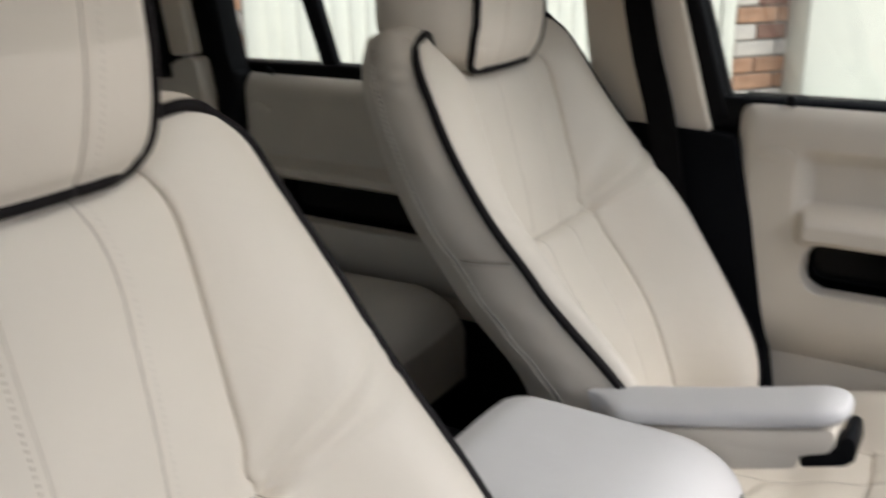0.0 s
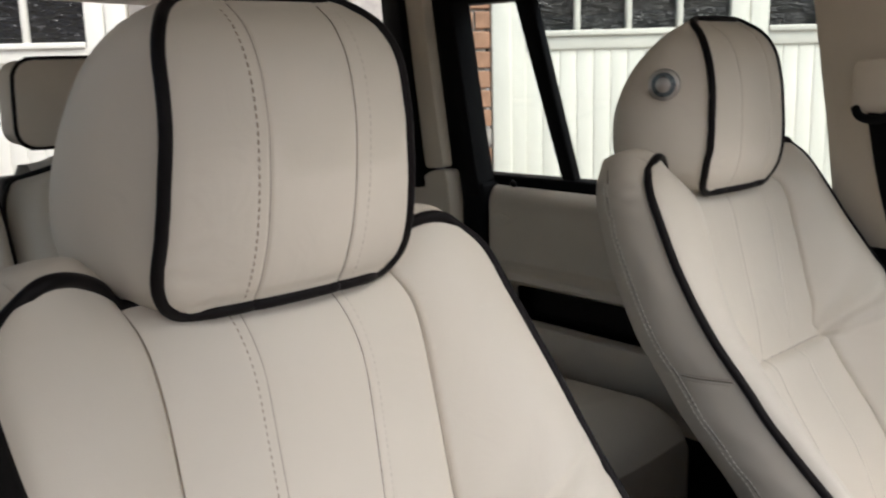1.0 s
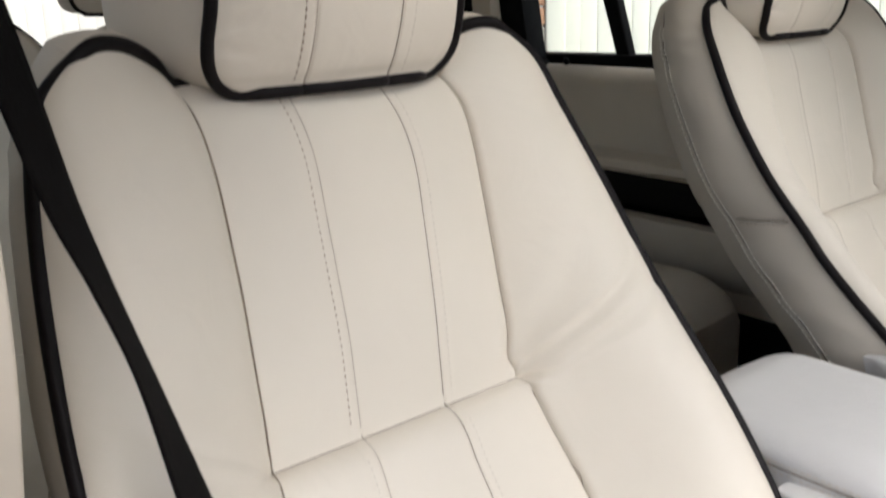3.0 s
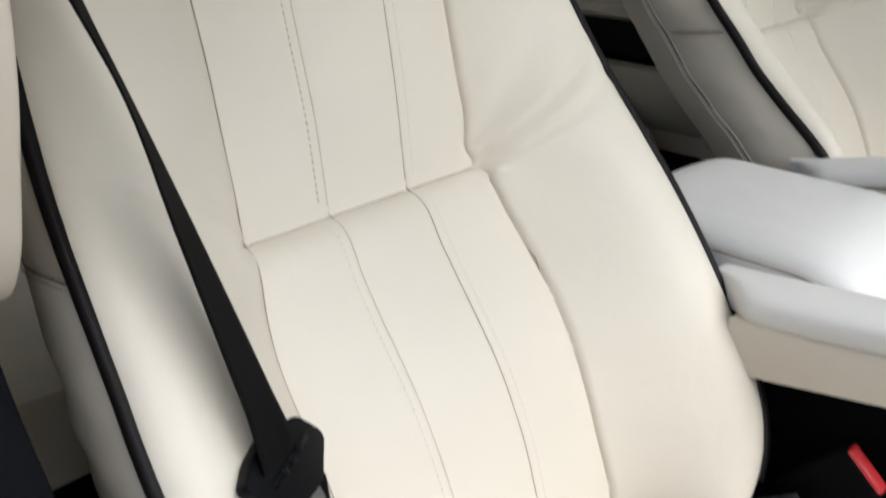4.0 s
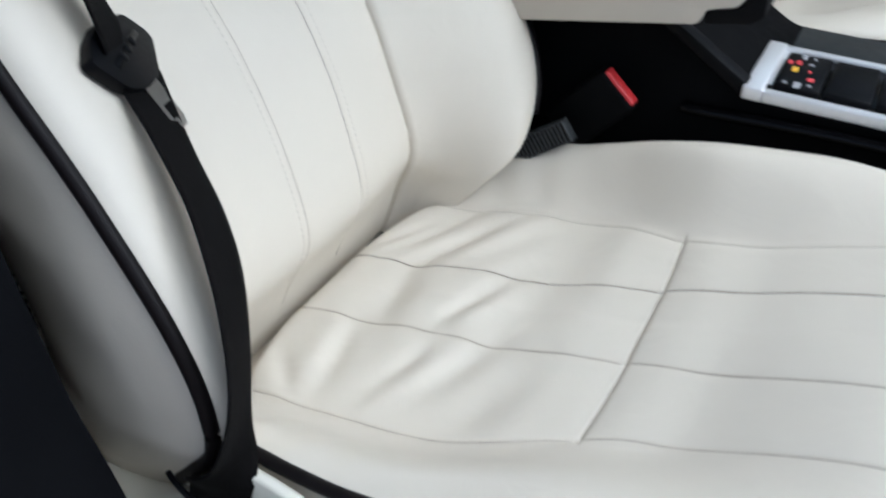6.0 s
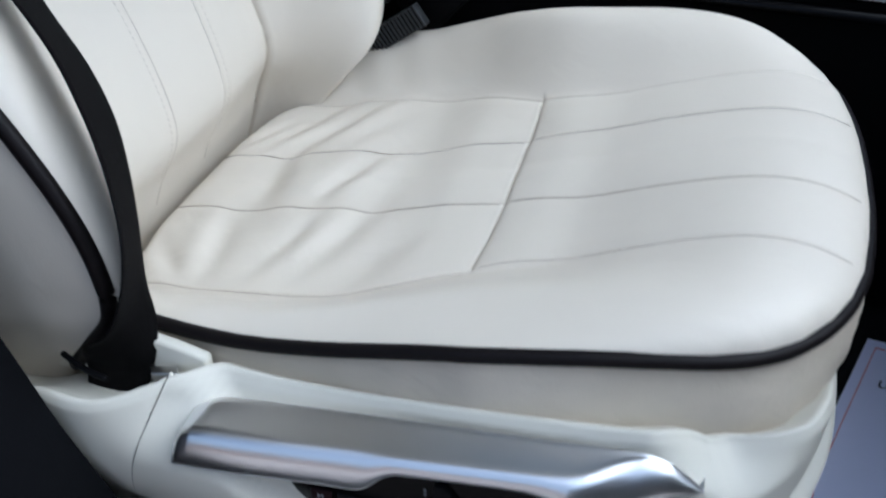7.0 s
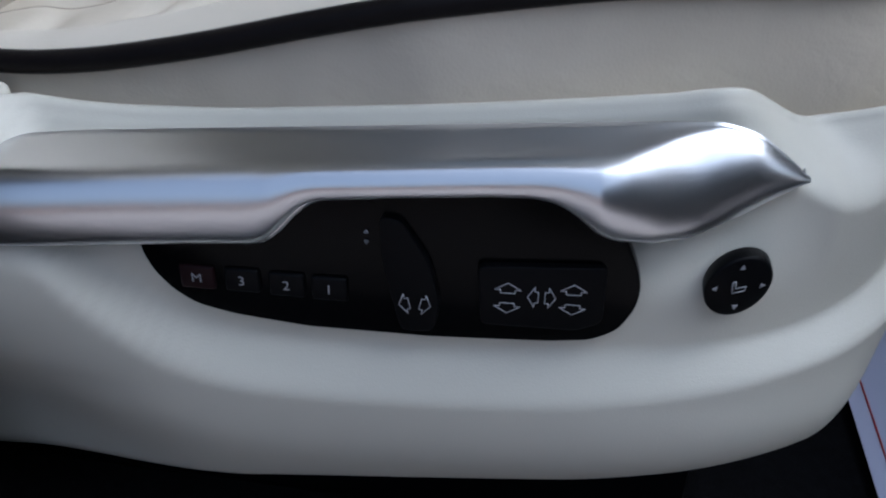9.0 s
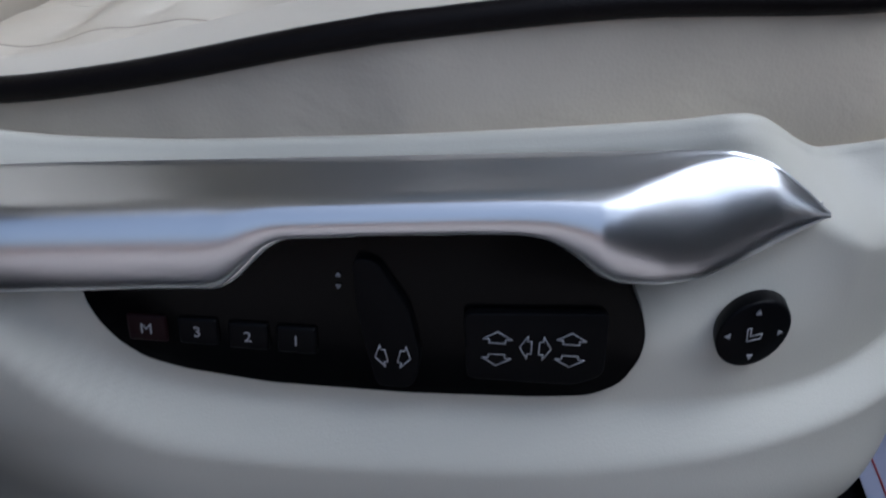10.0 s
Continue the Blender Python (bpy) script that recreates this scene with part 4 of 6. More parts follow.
def handle_bar(seat):
    """Satin bar: a nearly level upper facet, a sharp ridge, a bulging lower facet with a finger notch, a pointed front end."""
    top = [(0.153, 0.8000), (0.157, 0.8120), (0.166, 0.8240), (0.1815, 0.8326), (0.206, 0.8356), (0.267, 0.8412), (0.327, 0.8463), (0.383, 0.8513), (0.430, 0.8552), (0.451, 0.8566), (0.460, 0.8545), (0.4665, 0.8518),
           (0.474, 0.8462), (0.482, 0.8398), (0.4855, 0.8362)]
    low = [(0.153, 0.7970), (0.157, 0.7972), (0.209, 0.8026), (0.2605, 0.8073), (0.285, 0.8090), (0.290, 0.8115), (0.2965, 0.8190), (0.3025, 0.8260), (0.309, 0.8293), (0.335, 0.8318), (0.370, 0.8347), (0.386, 0.8353),
           (0.395, 0.8338), (0.404, 0.8280), (0.4105, 0.8220), (0.4165, 0.8197), (0.430, 0.8192), (0.443, 0.8197), (0.463, 0.8246), (0.480, 0.8316), (0.4855, 0.8342)]
    ridge = [(0.153, 0.7990), (0.160, 0.8130), (0.168, 0.8270), (0.178, 0.8292), (0.250, 0.8354), (0.332, 0.8423), (0.380, 0.8464), (0.414, 0.8490), (0.424, 0.8512), (0.440, 0.8550), (0.450, 0.8564), (0.460, 0.8543), (0.4665, 0.8516), (0.474, 0.8460), (0.482, 0.8396), (0.4855, 0.8360)]
    out_top = [(0.153, -0.300), (0.1815, -0.2913), (0.206, -0.290), (0.440, -0.280), (0.455, -0.280), (0.4855, -0.279)]
    out_ridge = [(0.153, -0.308), (0.160, -0.3165), (0.168, -0.3200), (0.230, -0.318), (0.414, -0.3045), (0.424, -0.2985), (0.440, -0.2870), (0.450, -0.2835), (0.460, -0.2825), (0.470, -0.2810), (0.4855, -0.2785)]
    out_low = [(0.153, -0.310), (0.158, -0.3255), (0.200, -0.3245), (0.4165, -0.3090), (0.430, -0.3070), (0.443, -0.3020), (0.455, -0.2945), (0.465, -0.2880), (0.475, -0.2825), (0.482, -0.2790), (0.4855, -0.2770)]
    x = np.concatenate([np.linspace(0.153, 0.175, 24), np.linspace(0.175, 0.40, 110)[1:], np.linspace(0.40, 0.4855, 70)[1:]])

    def soft(a, n=5):
        return np.convolve(np.pad(a, n // 2, mode="edge"), np.ones(n) / n, "valid")

    zt, zl, zr = soft(tab(top, x)), soft(tab(low, x), 3), soft(tab(ridge, x), 7)
    yt, yr, yl = soft(tab(out_top, x), 9), soft(tab(out_ridge, x), 9), soft(tab(out_low, x), 7)
    zr = np.clip(zr, zl + 0.0002, zt - 0.0002)
    nose = smoothstep(0.418, 0.452, x)
    bulge = (0.0055 + 0.0005 * nose) * np.clip((zr - zl) / 0.026, 0, 1) ** (1 - 0.45 * nose) * smoothstep(0.153, 0.162, x)
    tall = np.minimum(1, (zt - zl) / 0.014)
    rows = [(yt + 0.004, zt - 0.010 * tall), (yt + 0.0010, zt - 0.0030 * tall), (yt + 0.0002, zt - 0.0005 * tall)]

    def upper(s):
        return yt + (yr - yt) * s, zt + (zr - zt) * s - 0.0008 * np.sin(np.pi * s)

    def lower(s):
        return yr + (yl - yr) * s - bulge * (4 * s * (1 - s)) ** 0.9 * (1.12 - 0.24 * s), zr + (zl - zr) * s

    # the ridge is a soft fillet between the two facets
    a = np.minimum(0.35, 0.0055 / (np.hypot(yr - yt, zr - zt) + 1e-6))
    p0, p2 = upper(1 - a), lower(0.12)
    for s in (0.04, 0.2, 0.4, 0.6, 0.8, 0.97):
        rows.append(upper(s * (1 - a)))
    for s in np.linspace(0, 1, 9):
        rows.append(tuple((1 - s) ** 2 * p0[k] + 2 * s * (1 - s) * (yr, zr)[k] + s * s * p2[k] for k in (0, 1)))
    for s in (0.17, 0.24, 0.32, 0.42, 0.52, 0.63, 0.74, 0.85, 0.95):
        rows.append(lower(s))
    rows += [(yl + 0.0004, zl), (yl + 0.0016, zl - 0.0004), (yl + 0.0040, zl + 0.0004), (yl + 0.016, zl + 0.003)]
    P = np.stack([np.stack([x, p, r], -1) for p, r in rows], 1)
    ob = part("handle_bar", grid(P, flip=True), SATIN, seat, "brushed satin metal handle bar")
    low_line = np.stack([x[20:-18], yl[20:-18] + 0.0052, zl[20:-18] - 0.0012], -1)[::3]
    part("bezel", tube(low_line, 0.0016, 8, dense=2), CHROME, ob, "thin bright rim under the bar")


def glyph(poly, x, z, size, parent, closed=True, r=0.00025, d=0.004, lean=0.0):
    """A thin white outline on the switch face."""
    pts = []
    c, s = math.cos(lean), math.sin(lean)
    for a, b in poly:
        pts.append((x + (a * c - b * s) * size, 0.0, z + (a * s + b * c) * size))
    items = []
    n = len(pts)
    for i in range(n if closed else n - 1):
        items.append(tube([pts[i], pts[(i + 1) % n]], r, 6, dense=1, up=(0, 1, 0)))
    return part("marking", follow_data(joined(items), d), MARK, parent)


def lettering(text, x, z, size, parent, d):
    cu = bpy.data.curves.new("letter", "FONT")
    cu.body, cu.size, cu.align_x, cu.align_y, cu.extrude = text, size, "CENTER", "CENTER", 0.0001
    tmp = new("letter_tmp", cu)
    bpy.context.view_layer.update()
    me = bpy.data.meshes.new_from_object(tmp.evaluated_get(bpy.context.evaluated_depsgraph_get()))
    bpy.data.objects.remove(tmp)
    me.transform(Matrix.Translation((x, 0, z)) @ Matrix.Rotation(radians(90), 4, "X"))
    bm = bmesh.new()
    bm.from_mesh(me)
    bpy.data.meshes.remove(me)
    return part("lettering", follow(bm, d), MARK, parent, smooth=False)


UP_ARROW = [(-1, 0), (0, 0.62), (1, 0), (0.55, 0), (0.55, -0.30), (-0.55, -0.30), (-0.55, 0)]
SIDE_ARROW = [(-0.42, 0), (0.15, 1.0), (0.15, 0.55), (0.45, 0.55), (0.45, -0.55), (0.15, -0.55), (0.15, -1.0)]


def switches(seat):
    plate = [(0.235, 0.797), (0.239, 0.787), (0.246, 0.7785), (0.255, 0.7725), (0.270, 0.7690), (0.300, 0.7660), (0.350, 0.766), (0.395, 0.768), (0.413, 0.7700), (0.423, 0.7755),
             (0.4285, 0.786), (0.4295, 0.796), (0.4265, 0.806), (0.420, 0.820), (0.404, 0.846), (0.300, 0.838), (0.270, 0.812), (0.236, 0.806)]
    base = part("switch_panel", follow(prism(rounded(plate, 0.004, 3), -0.0035, 0.004, bevel=0.0008)), GLOSS, seat, "gloss black switch panel")
    for text, x, z in (("M", 0.2570, 0.7860), ("3", 0.2752, 0.7862), ("2", 0.2932, 0.7858), ("1", 0.3102, 0.7856)):
        part("button", follow(box(x - 0.0072, x + 0.0072, -0.0010, 0.002, z - 0.0055, z + 0.0055, 0.0012), 0.0035), BUTTON_M if text == "M" else BUTTON, base)
        lettering(text, x, z, 0.0060, base, 0.0048)
    # backrest switch: an upright rounded lever
    lever = [(0.331, 0.822), (0.339, 0.821), (0.350, 0.803), (0.354, 0.784), (0.352, 0.7715), (0.339, 0.7705), (0.335, 0.788), (0.332, 0.803)]
    part("recline_switch", follow(prism(rounded(lever, 0.004, 4), -0.004, 0.002, bevel=0.0018), 0.003), BUTTON, base)
    for k, lean in ((-0.0042, 0.22), (0.0042, -0.22 + math.pi)):
        glyph(SIDE_ARROW, 0.3445 + k, 0.7840, 0.0046, base, d=0.0074, lean=lean if k > 0 else 0.22)
    for dz, s in ((0.0022, 1), (-0.0022, -1)):
        glyph([(-0.5, -0.3 * s), (0.5, -0.3 * s), (0, 0.5 * s)], 0.3255, 0.8110 + dz, 0.0016, base, d=0.0038)
    rock = [(0.368, 0.803), (0.416, 0.806), (0.4165, 0.781), (0.407, 0.7765), (0.370, 0.7765)]
    part("seat_switch", follow(prism(rounded(rock, 0.003, 4), -0.0035, 0.002, bevel=0.0016), 0.003), BUTTON, base)
    for x in (0.3798, 0.4045):
        for s in (1, -1):
            glyph([(a, b * s) for a, b in UP_ARROW], x, (0.7900 if x < 0.39 else 0.7912) + 0.0038 * s, 0.0050, base, d=0.0069)
    for x, s in ((0.3893, 1), (0.3960, -1)):
        glyph([(a * s, b) for a, b in SIDE_ARROW], x, 0.7912, 0.0046, base, d=0.0069)
    # lumbar pad
    oval = []
    for k in range(36):
        a = 2 * math.pi * k / 36
        oval.append((0.4655 + 0.0128 * math.cos(a) + 0.0012 * math.sin(a), 0.7970 + 0.0132 * math.sin(a)))
    ob = part("lumbar_switch", follow(prism(oval, -0.0045, 0.004, bevel=0.0018), 0.0005), BUTTON, seat, "round black lumbar switch")
    for k in range(4):
        a = k * math.pi / 2
        c, s = math.cos(a), math.sin(a)
        tri = [(1.0, 0), (-0.4, 0.75), (-0.4, -0.75)]
        pts = [(0.4655 + 0.0088 * c + (p * c - q * s) * 0.0014, 0.0, 0.7970 + 0.0088 * s + (p * s + q * c) * 0.0014) for p, q in tri]
        V = pts + [(a2, 0.0006, b2) for a2, _, b2 in pts]
        part("marking", follow_data((V, [(0, 1, 2), (5, 4, 3), (0, 3, 4, 1), (1, 4, 5, 2), (2, 5, 3, 0)]), 0.0054), MARK, ob, smooth=False)
    glyph([(-0.9, 0.9), (-0.5, 0.95), (-0.45, -0.1), (0.9, 0.15), (0.8, -0.5), (-0.75, -0.75)], 0.4655, 0.7970, 0.0030, ob, d=0.0054)


vt = valance(driver)
handle_bar(driver)
switches(driver)
# the belt slot's chromed lip in the rear cover
slot = part("belt_slot", prism([(0.127, -0.2835), (0.1315, -0.2905), (0.1485, -0.2855), (0.1440, -0.2785)], 0.8300, 0.8368, axis="z", bevel=0.0008), STEEL, vt, "flat metal lip of the belt slot")
part("slot_end", tube([(0.060, -0.285, 0.8300), (0.070, -0.2895, 0.8305), (0.085, -0.2935, 0.8285), (0.10, -0.2955, 0.8275)], 0.0022, 8, dense=5), BLACK, slot)
part("slot_wall", prism([(0.040, 0.806), (0.055, 0.838), (0.085, 0.847), (0.118, 0.8486), (0.140, 0.8455), (0.162, 0.8405), (0.162, 0.815), (0.040, 0.800)], -0.272, -0.262, bevel=0.003), TRIM, vt)


# ---- armrests on the inner sides of the seats ----
def armrest(seat, at, tilt, ymid, thick=0.018):
    """Padded folding armrest: a soft top pad over a stitched body with a black latch at its front."""
    x0, z0 = at
    def place(x, z):
        c, s = math.cos(tilt), math.sin(tilt)
        return x0 + x * c - z * s, z0 + x * s + z * c
    L = 0.285
    hw = 0.034
    rows = []
    th = np.linspace(0, 2 * np.pi, 40, endpoint=False)
    for x in np.concatenate([np.linspace(0, L - 0.035, 30), L - 0.035 + 0.035 * np.sin(np.linspace(0, np.pi / 2, 12))[1:]]):
        e = max(0, (x - (L - 0.035)) / 0.035)
        k = math.sqrt(max(0.0001, 1 - e * e))
        dip = 0.006 * math.sin(np.clip(x / L, 0, 1) * math.pi)
        w, hgt = hw * (0.35 + 0.65 * k), thick * (0.25 + 0.75 * k)
        cz = 0.060 - dip * 0.5
        c, s = np.cos(th), np.sin(th)
        y = w * np.sign(c) * np.abs(c) ** 0.7
        y = np.where(y < 0, y * (1 - 1.0 * (1 - smoothstep(0.0, 0.055, x))), y)
        z = cz + hgt * np.sign(s) * np.abs(s) ** 0.75
        X, Z = place(x, z)
        rows.append(np.stack([X * np.ones(40), ymid + y, Z], -1))
    P = np.array(rows)
    V, F = grid(P, wrap=True)
    F.append(list(range(len(V) - 40, len(V))))
    arm = part("armrest", (V, F), LEATHER_LID, seat, "cream leather folding armrest")
    body = [place(*p) for p in ((0.030, -0.009), (0.230, 0.0045), (0.234, 0.0185), (0.262, 0.0225), (0.270, 0.030), (0.272, 0.047), (0.10, 0.044), (0.028, 0.048))]
    part("armrest_body", prism(rounded(body, 0.008, 3), ymid - hw + 0.0035, ymid + hw - 0.0035, bevel=0.003), LEATHER_SIDE, arm)
    latch = [place(*p) for p in ((0.233, 0.004), (0.276, 0.007), (0.286, 0.014), (0.288, 0.034), (0.281, 0.039), (0.273, 0.035), (0.271, 0.025), (0.262, 0.0195), (0.233, 0.0165))]
    part("latch", prism(rounded(latch, 0.004, 3), ymid - 0.026, ymid + 0.026, bevel=0.003), BLACK, arm, "black plastic adjuster")
    return arm


armrest(driver, (0.030, 0.992), 0.11, 0.277)
armrest(passenger, (-0.022, 1.023), 0.252, 0.556, 0.0145)
# speaker-like adjuster in the passenger headrest's cheek
knob_at = Vector((-0.333, 0.6862, 1.576))
knob = part("headrest_button", moved(prism([(0.0215 * math.cos(a), 0.0215 * math.sin(a)) for a in np.linspace(0, 2 * math.pi, 32, endpoint=False)], -0.005, 0.016, bevel=0.003), Matrix.Translation(knob_at) @ Matrix.Rotation(radians(21), 4, "Z")), STEEL, passenger, "round dark button with a grey cap")
part("button_face", moved(prism([(0.0165 * math.cos(a), 0.0165 * math.sin(a)) for a in np.linspace(0, 2 * math.pi, 28, endpoint=False)], -0.0065, 0.0, bevel=0.003), Matrix.Translation(knob_at) @ Matrix.Rotation(radians(21), 4, "Z")), CAP, knob)
part("button_cap", moved(prism([(0.0105 * math.cos(a), 0.0105 * math.sin(a)) for a in np.linspace(0, 2 * math.pi, 28, endpoint=False)], -0.0080, 0.0, bevel=0.003), Matrix.Translation(knob_at) @ Matrix.Rotation(radians(21), 4, "Z")), STEEL, knob)


# ---- centre console ----
console = tagged(empty("centre_console", (0.3, 0.412, FLOOR)), "black centre console with cream lid and chrome switch plate", "car console")
side = [(-0.34, 0.57), (0.95, 0.57), (0.95, 0.93), (0.40, 0.935), (0.315, 0.945), (0.215, 1.003), (0.16, 1.020), (-0.30, 1.020), (-0.34, 0.98)]
part("console_body", prism(rounded(side, 0.012, 3), 0.305, 0.519, bevel=0.006), DEEP, console)


def lid_shape(top=1.104, low=1.032):
    """The padded lid: a crowned top with soft edges that rolls down at the front."""
    X = np.concatenate([np.linspace(-0.122, 0.07, 36), np.linspace(0.07, 0.155, 40)[1:]])
    k = np.linspace(-1, 1, 61)
    rows = []
    for x in X:
        f = np.clip((x - 0.070) / 0.087, 0, 1)
        half = 0.111 - 0.016 * (1 - math.sqrt(1 - f ** 2.4))
        crown = top - 0.056 * (1 - math.sqrt(1 - f ** 2.2)) - 0.012 * np.clip((-0.080 - x) / 0.042, 0, 1) ** 2
        e = np.clip((np.abs(k) - 0.74) / 0.26, 0, 1)
        z = crown - 0.007 * k ** 2 - 0.019 * (1 - np.sqrt(1 - 0.99 * e ** 2)) / 0.9
        z = np.maximum(z, low + 0.002)
        side = np.array([1.0, 0.66, 0.33, 0.0])
        swell = 0.0035 * np.sin(np.pi * side)
        a = np.stack([np.full(4, x), 0.416 - half - swell, low + (z[0] - 0.004 - low) * (1 - side)], -1)
        b = np.stack([np.full(4, x), 0.416 + half + swell, low + (z[-1] - 0.004 - low) * (1 - side)], -1)
        rows.append(np.vstack([a, np.stack([np.full(61, x), 0.416 + k * half, z], -1), b[::-1]]))
    return np.array(rows)


LP = lid_shape()
lid = part("lid", grid(LP[:, 3:-3], flip=True), LEATHER_LID, console, "cream leather console lid")
part("lid_side", grid(LP[:, :4], flip=True), LEATHER_LID, lid)
part("lid_side", grid(LP[:, -4:], flip=True), LEATHER_LID, lid)
part("lid_back", grid(np.stack([LP[0], LP[0] * (1, 1, 0) + (0, 0, 1.03)], 0), flip=True), LEATHER_SIDE, lid)
edge_q = LP[2:70:2, 3]
part("seam", tube(edge_q + np.array([0, -0.0004, 0]), 0.0009, 6, dense=2), SEAM_MID, lid)
for dz in (0.0045, -0.0050):
    Q = LP[2:70, 3] + np.array([0, -0.0010, dz])
    o = part("stitching", stitch_row(Q, np.tile([0, -1.0, 0.2], (len(Q), 1)), 0.0065, 0.0045), THREAD, lid)
    o["kind"] = "stuff"
part("lid_catch", box(0.160, 0.182, 0.425, 0.480, 1.012, 1.046, 0.006), CHROME, lid, "chrome lid catch")
part("lid_catch", box(0.158, 0.180, 0.395, 0.424, 1.012, 1.044, 0.005), BLACK, lid, "black lid catch")
rail = [(0.16, 1.0225), (0.215, 1.0065), (0.312, 0.9490), (0.95, 0.9370), (0.95, 0.930), (0.30, 0.940), (0.205, 1.000), (0.16, 1.015)]
part("side_rail", prism(rail, 0.2995, 0.322, bevel=0.0015), BLACK, console, "black satin rail")
part("top_panel", prism([(0.300, 0.936), (0.95, 0.932), (0.95, 0.939), (0.300, 0.944)], 0.434, 0.520, bevel=0.002), CONSOLE_GREY, console, "dark grey satin panel")
for x0_, x1_, y0_, y1_ in ((0.303, 0.3235, 0.2945, 0.432), (0.3235, 0.80, 0.2945, 0.3055), (0.3235, 0.80, 0.4195, 0.432)):
    part("chrome_frame", box(x0_, x1_, y0_, y1_, 0.938, 0.9525 if x1_ < 0.33 else 0.951, 0.0022), SILVER, console, "silver frame of the switch plate")
part("chrome_step", box(0.3235, 0.327, 0.3055, 0.4195, 0.938, 0.9480, 0.001), SILVER, console)
part("plate_bed", box(0.327, 0.80, 0.3055, 0.4195, 0.936, 0.9465, 0.001), GLOSS, console)
block = part("terrain_switch", box(0.3295, 0.3735, 0.3075, 0.400, 0.944, 0.9565, 0.003), BUTTON, console, "black switch block with coloured symbols")
part("second_switch", box(0.3775, 0.4215, 0.3075, 0.400, 0.944, 0.9565, 0.003), BUTTON, console, "black switch block")
part("third_switch", box(0.4255, 0.4695, 0.3075, 0.400, 0.944, 0.9565, 0.003), BUTTON, console, "black switch block")
for x, y, m, w, h in ((0.3349, 0.3699, REDINK, 0.0055, 0.0090), (0.3432, 0.3722, REDINK, 0.0055, 0.0100), (0.3424, 0.3527, AMBER, 0.0060, 0.0120), (0.3567, 0.3530, REDINK, 0.0030, 0.0060), (0.3607, 0.3330, REDINK, 0.0065, 0.0090), (0.3460, 0.3902, MARK, 0.0050, 0.0120), (0.3570, 0.3894, MARK, 0.0040, 0.0050), (0.3384, 0.3153, MARK, 0.0045, 0.0050), (0.3507, 0.3133, MARK, 0.0070, 0.0140), (0.3618, 0.3177, MARK, 0.0040, 0.0050), (0.3555, 0.3724, MARK, 0.0060, 0.0030)):
    part("symbol", box(x - w / 2, x + w / 2, y - h / 2, y + h / 2, 0.9562, 0.9570, 0.0003), m, block)
part("gloss_strip", tube([(0.249, 0.301, 0.913), (0.275, 0.298, 0.915), (0.40, 0.297, 0.921), (0.60, 0.296, 0.922), (0.94, 0.297, 0.922)], 0.0095, 10, dense=5, flat=0.7), GLOSS, console, "gloss black side moulding")
part("recess_bed", box(0.245, 0.302, 0.323, 0.372, 0.936, 0.948, 0.002), BUTTON, console)

# ---- belt buckle beside the seat ----
buckle = tagged(empty("belt_buckle", (0.12, 0.268, 0.80)), "black seat belt buckle with red release button", "seat belt")
frame_b = Matrix.Translation((0.190, 0.266, 0.935)) @ Matrix.Rotation(radians(42), 4, "Y")
part("housing", moved(box(-0.026, 0.026, -0.013, 0.013, -0.085, 0.0, 0.005), frame_b), DEEP, buckle)
part("release_button", moved(box(-0.022, 0.022, -0.0095, 0.006, -0.010, 0.003, 0.002), frame_b), RED, buckle, "red press button")
# the ribbed sleeve lies below the housing, leaning with it
frame_s = Matrix.Translation((0.153, 0.228, 0.893)) @ Matrix.Rotation(radians(54), 4, "Y")
for k in range(20):
    part("rib", moved(box(-0.0125, 0.0125, -0.0075, 0.0065, -0.0049 * k - 0.0028, -0.0049 * k, 0.0008), frame_s), CONSOLE_GREY, buckle)
part("stalk", moved(box(-0.0115, 0.0115, -0.0058, 0.0060, -0.11, -0.001, 0.002), frame_s), DEEP, buckle)


# ---- the driver's belt ----
def ribbon(pts, across, width, thick=0.0012, dense=8):
    """A webbing band along pts, with its width along the given directions."""
    P = spline(pts, np.linspace(0, len(pts) - 1, (len(pts) - 1) * dense + 1))
    A = spline(across, np.linspace(0, len(pts) - 1, (len(pts) - 1) * dense + 1))
    T = np.gradient(P, axis=0)
    T /= np.linalg.norm(T, axis=1, keepdims=True)
    A = A - (A * T).sum(1, keepdims=True) * T
    A /= np.linalg.norm(A, axis=1, keepdims=True)
    N = np.cross(T, A)
    k = np.linspace(-0.5, 0.5, 9)
    up = P[:, None] + A[:, None] * (k * width)[None, :, None] + N[:, None] * thick / 2
    dn = P[:, None] + A[:, None] * (k[::-1] * width)[None, :, None] - N[:, None] * thick / 2
    return grid(np.concatenate([up, dn], 1), wrap=True)


belt = tagged(empty("seat_belt", (-0.12, -0.30, 1.0)), "black seat belt hanging beside the driver's backrest", "seat belt")
up_pts = [(-0.128, -0.300, 1.610), (-0.120, -0.277, 1.520), (-0.109, -0.264, 1.460), (-0.099, -0.253, 1.400), (-0.083, -0.243, 1.355), (-0.065, -0.234, 1.310), (-0.046, -0.224, 1.245), (-0.027, -0.214, 1.180), (-0.012, -0.208, 1.135), (0.001, -0.206, 1.104)]
up_dir = [(-0.650, 0.748, 0.133), (-0.667, 0.739, 0.092), (-0.749, 0.662, -0.003), (-0.797, 0.599, -0.081), (-0.833, 0.518, -0.193), (-0.849, 0.491, -0.196), (-0.778, 0.614, -0.133), (-0.694, 0.711, -0.111), (-0.614, 0.777, -0.138), (-0.485, 0.866, -0.123)]
part("webbing", ribbon(up_pts, up_dir, 0.044), WEB, belt)
